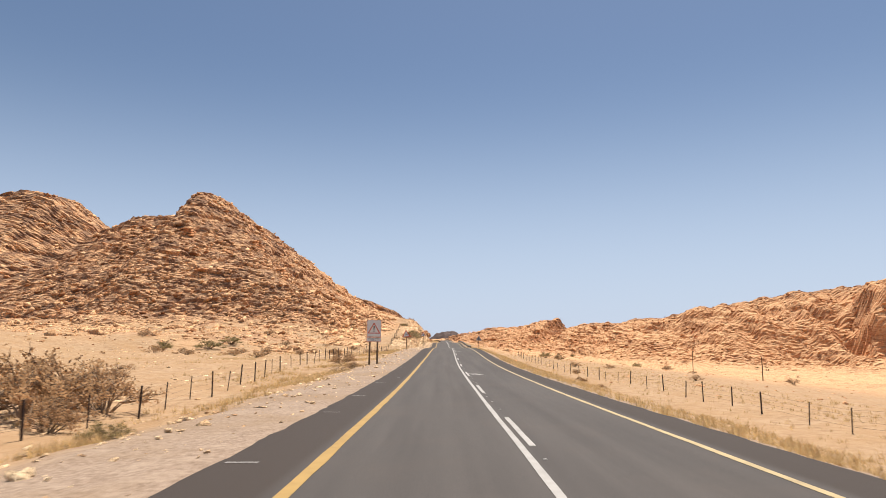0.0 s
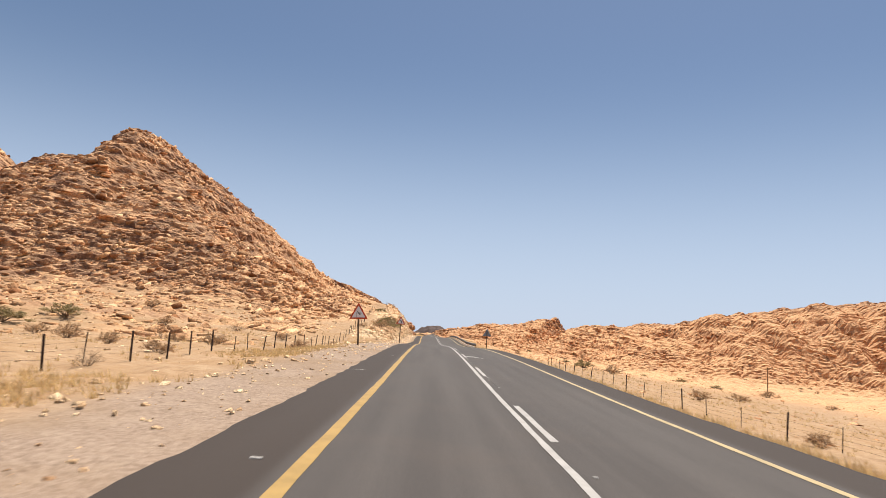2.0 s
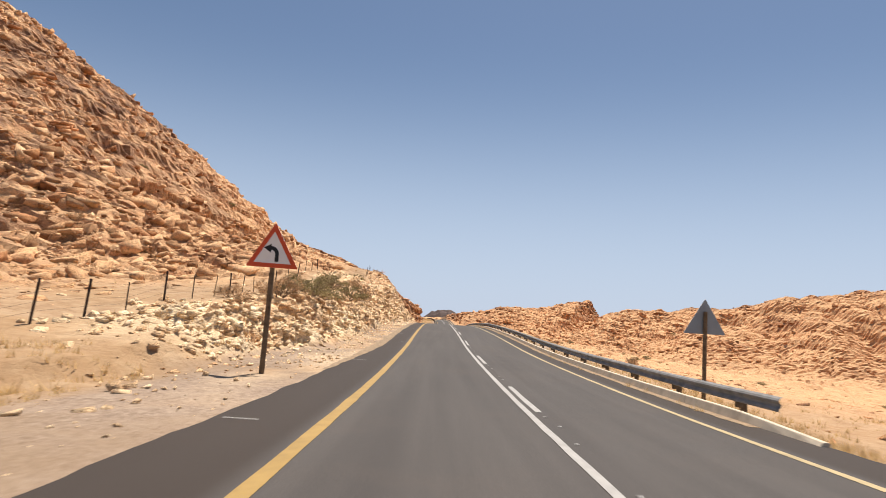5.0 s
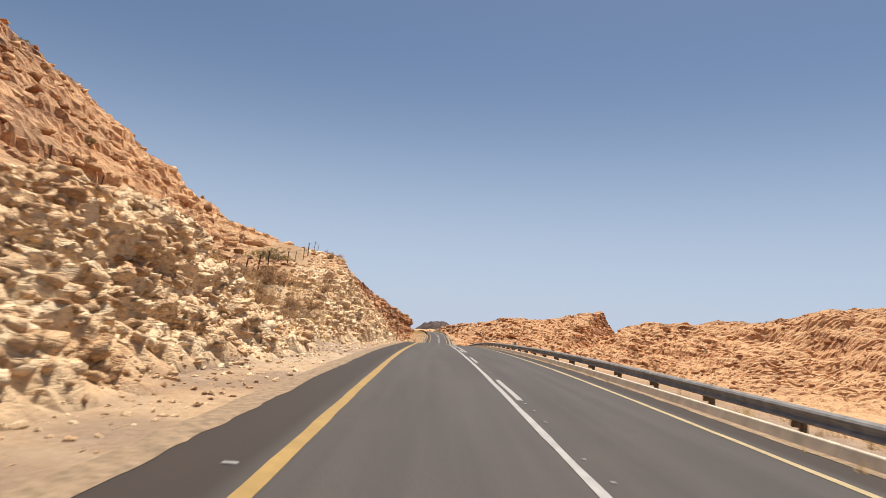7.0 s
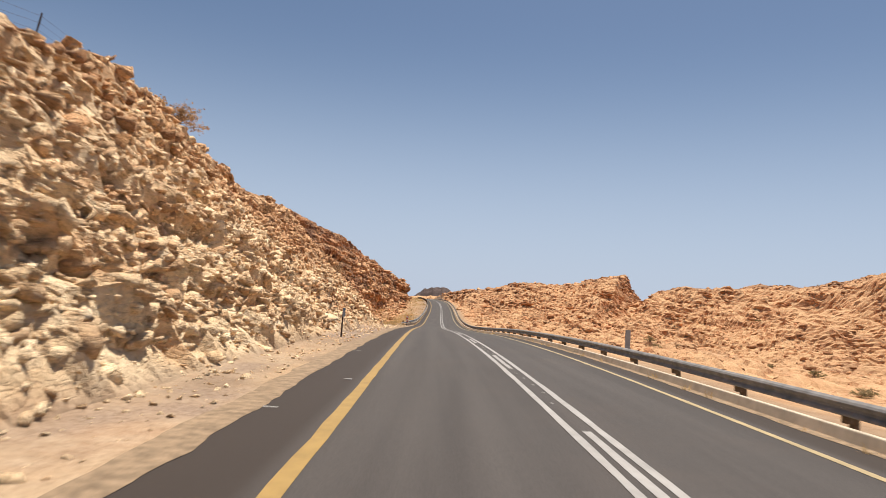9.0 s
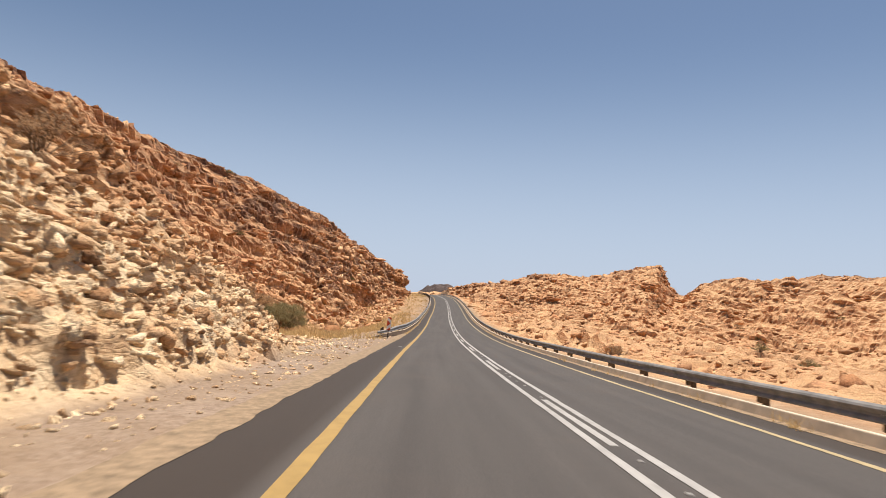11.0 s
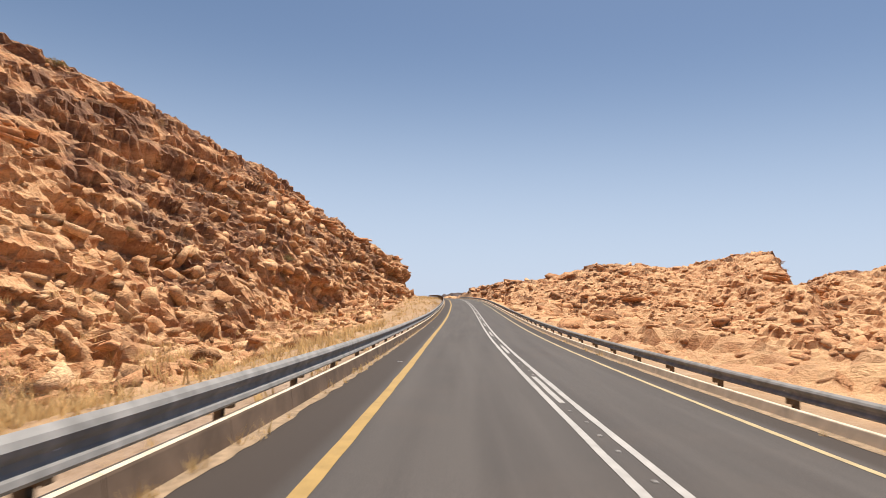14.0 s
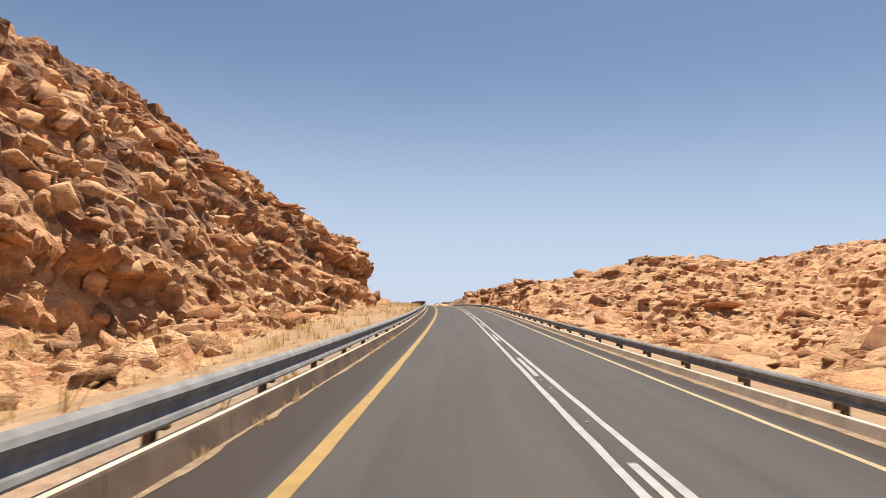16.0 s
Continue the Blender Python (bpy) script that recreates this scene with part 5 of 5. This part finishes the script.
# Those that can be told apart.
bush(-20.0, 29.0, 3.9, DRY, "large brown thorn bush with bare stems by the fence", 1.0)
bush(-16.6, 28.0, 3.4, DRY, "large brown thorn bush with bare stems by the fence", 1.0)
bush(-18.2, 33.0, 3.8, DRY, "large brown thorn bush with bare stems by the fence", 1.0)
bush(-15.0, 31.0, 2.8, DRY, "large brown thorn bush with bare stems by the fence", 1.0)
bush(-13.8, 24.5, 1.6, DRY, "brown thorn bush at the foot of the fence", 1.0)
bush(-7.7, 16.2, 0.55, GREEN, "low ochre bush on the sandy verge", 1.2)
bush(-7.8, 53.5, 1.1, BARE, "leafless grey-brown bush on the sandy verge", 1.1)
bush(-45.0, 133.0, 2.2, GREEN, "dark green bush at the foot of the hill", 1.5)
bush(-43.5, 143.0, 2.0, GREEN, "dark green bush at the foot of the hill", 1.4)
bush(-6.4, 184.5, 1.9, GREEN, "large olive-brown bush on the bank above the road", 1.1)
bush(-7.4, 186.8, 1.8, GREEN, "large olive-brown bush on the bank above the road", 1.1)
bush(-7.6, 181.5, 1.7, DRY, "brown bush on the bank above the road", 1.1)
bush(-5.8, 206.4, 1.7, DRY, "tall brown bush on the edge of the cutting", 0.8)
bush(-5.6, 189.5, 0.9, DRY, "brown bush on the bank above the road", 1.1)
bush(-5.8, 196.6, 1.5, GREEN, "olive-yellow bush on the edge of the cutting", 1.2)
bush(-7.4, 198.6, 1.5, GREEN, "olive-yellow bush on the edge of the cutting", 1.2)
bush(29.5, 164.0, 1.9, DRY, "rounded brown bush on the dry flat", 1.3)
thorn_tree(-13.4, 376.0)
bush(-11.5, 284.0, 1.9, DRY, "grey-brown bush on the edge of the cutting", 1.1)
bush(-10.0, 297.0, 1.2, DRY, "grey-brown bush on the edge of the cutting", 1.1)
bush(-13.2, 258.6, 1.7, GREEN, "olive-green bush beside fence posts above the cutting", 1.4)
for x, y, s in ((-9.5, 69.0, 1.7), (-7.2, 57.5, 0.9), (-11.2, 121.0, 1.1), (-17.5, 117.0, 1.5), (-20.0, 128.0, 1.4), (-10.6, 141.0, 1.0), (-14.0, 139.0, 1.2), (-8.4, 189.0, 1.9), (-9.3, 193.5, 1.6), (-6.6, 205.0, 1.4), (-5.9, 206.0, 1.3), (-6.9, 206.8, 1.1), (-9.0, 242.0, 1.5), (-8.2, 243.0, 1.4), (-7.0, 239.4, 1.2), (-6.2, 241.5, 1.1), (-6.2, 246.4, 0.8), (-5.4, 240.0, 0.6), (-10.4, 239.0, 1.3), (-11.2, 246.0, 1.2), (-5.9, 248.7, 0.9)):
    bush(x, y, s, DRY, "dry brown bush on stony ground", 1.0)
for x, y, s in ((-8.0, 235.0, 1.0), (-9.5, 231.0, 1.2), (-8.2, 322.0, 1.5), (-11.2, 331.0, 1.3), (-14.0, 318.0, 1.3), (-6.6, 196.0, 1.2), (-7.2, 199.5, 1.3), (-10.8, 184.0, 1.2), (-9.0, 180.0, 1.0), (-6.4, 250.0, 0.9), (-7.4, 340.5, 1.2), (-9.5, 346.0, 1.0), (-8.0, 372.0, 1.0), (-10.2, 378.0, 1.3), (-9.0, 384.0, 1.1), (-7.0, 391.0, 0.9), (-12.0, 390.0, 1.3), (-9.6, 399.0, 1.0), (-11.5, 408.0, 1.2), (-8.2, 415.0, 0.9), (-12.4, 423.0, 1.1)):
    bush(x, y, s, DRY, "dry brown bush on stony ground", 1.0)
for x, y, s, kind in ((-30.0, 118.0, 1.8, DRY), (-36.0, 124.0, 1.4, DRY), (-27.0, 131.0, 1.3, BARE), (-22.0, 108.0, 1.2, DRY), (-52.0, 128.0, 2.2, GREEN), (-60.0, 138.0, 1.8, DRY), (-33.0, 147.0, 1.6, DRY), (-25.0, 152.0, 1.4, BARE), (-18.5, 150.0, 1.3, DRY), (-40.0, 160.0, 1.5, DRY), (-14.5, 98.0, 1.0, DRY), (-12.5, 86.0, 0.9, BARE), (-24.0, 90.0, 1.2, DRY), (-30.0, 100.0, 1.5, DRY), (-40.0, 108.0, 1.6, DRY), (-48.0, 115.0, 1.9, DRY)):
    bush(x, y, s, kind, "dry brown bush on the stony plain below the hill", 1.1)
for x, y, s in ((14.5, 60.0, 0.6), (16.0, 75.0, 0.8), (19.0, 92.0, 0.9), (24.0, 118.0, 1.1), (33.0, 130.0, 1.2), (42.0, 110.0, 1.3), (20.0, 245.0, 1.2), (23.0, 265.0, 1.4), (18.0, 300.0, 1.2), (26.0, 330.0, 1.5), (17.0, 360.0, 1.2), (21.0, 410.0, 1.6)):
    bush(x, y, s, DRY, "rounded brown bush on the dry flat", 1.25)
for _ in range(16):
    bush(rnd.uniform(-12.0, -5.0), rnd.uniform(229.0, 247.0), rnd.uniform(0.6, 1.3), rnd.choice((DRY, BARE, DRY)), "dry straw-brown bush on the low part of the cutting", 1.15)
# Scattered low bushes on the slopes and the flat.
for n, (pos, weight, count, lo, hi) in enumerate(((left_pos, (0.4 + red_w) * step(9, 14, left_off) * near_view * (ly > 70) * (ly < 540) * (lx > -190), 130, 0.5, 1.5), (right_pos, step(6, 12, right_off) * np.exp(-np.maximum(rx_ - 60, 0) / 140) * (ry_ > 40) * (ry_ < 620) * (rx_ < 380), 75, 0.6, 1.9))):
    p, pi, pj = pick(pos, weight, count, 131 + n)
    for q in p:
        kind, label = rnd.choice(((DRY, "dry brown bush among the rocks"), (DRY, "dry brown bush among the rocks"), (BARE, "leafless grey bush among the rocks"), (GREEN, "dull green bush among the rocks")))
        bush(float(q[0]), float(q[1]), rnd.uniform(lo, hi), kind, label, rnd.uniform(0.9, 1.3))

# ---- the distance ----
def far_hill(x, y, w, d, h, z, label, seed):
    n = 40
    u = np.linspace(-1, 1, n)
    X, Y = np.meshgrid(u * w, u * d, indexing="ij")
    q = np.clip(1 - (X / w) ** 2 - (Y / d) ** 2, 0, 1)
    Z = h * q**1.5 * (1 + 0.18 * rough(X / w * 4, Y / d * 4, X * 0, 3, seed)) - 3
    i = np.arange(n * n).reshape(n, n)
    quad = np.stack([i[:-1, :-1], i[1:, :-1], i[1:, 1:], i[:-1, 1:]], -1).reshape(-1, 4)
    ob = link("hill", np.stack([X + x, Y + y, Z + z], -1).reshape(-1, 3), quad, M_FAR_ROCK)
    return tagged(ob, label, "hill", kind="structure")


far_hill(20, 1450, 62, 60, 31, 0, "low dark rocky hill far along the road", 3)
ring_v = [(0, 600, -30)] + [(4200 * math.cos(2 * math.pi * k / 48), 600 + 4200 * math.sin(2 * math.pi * k / 48), -30) for k in range(48)]
plain = link("ground", ring_v, [(0, 1 + k, 1 + (k + 1) % 48) for k in range(48)], M_GROUND)
tagged(plain, "wide sandy desert plain reaching the horizon", "ground", kind="structure")
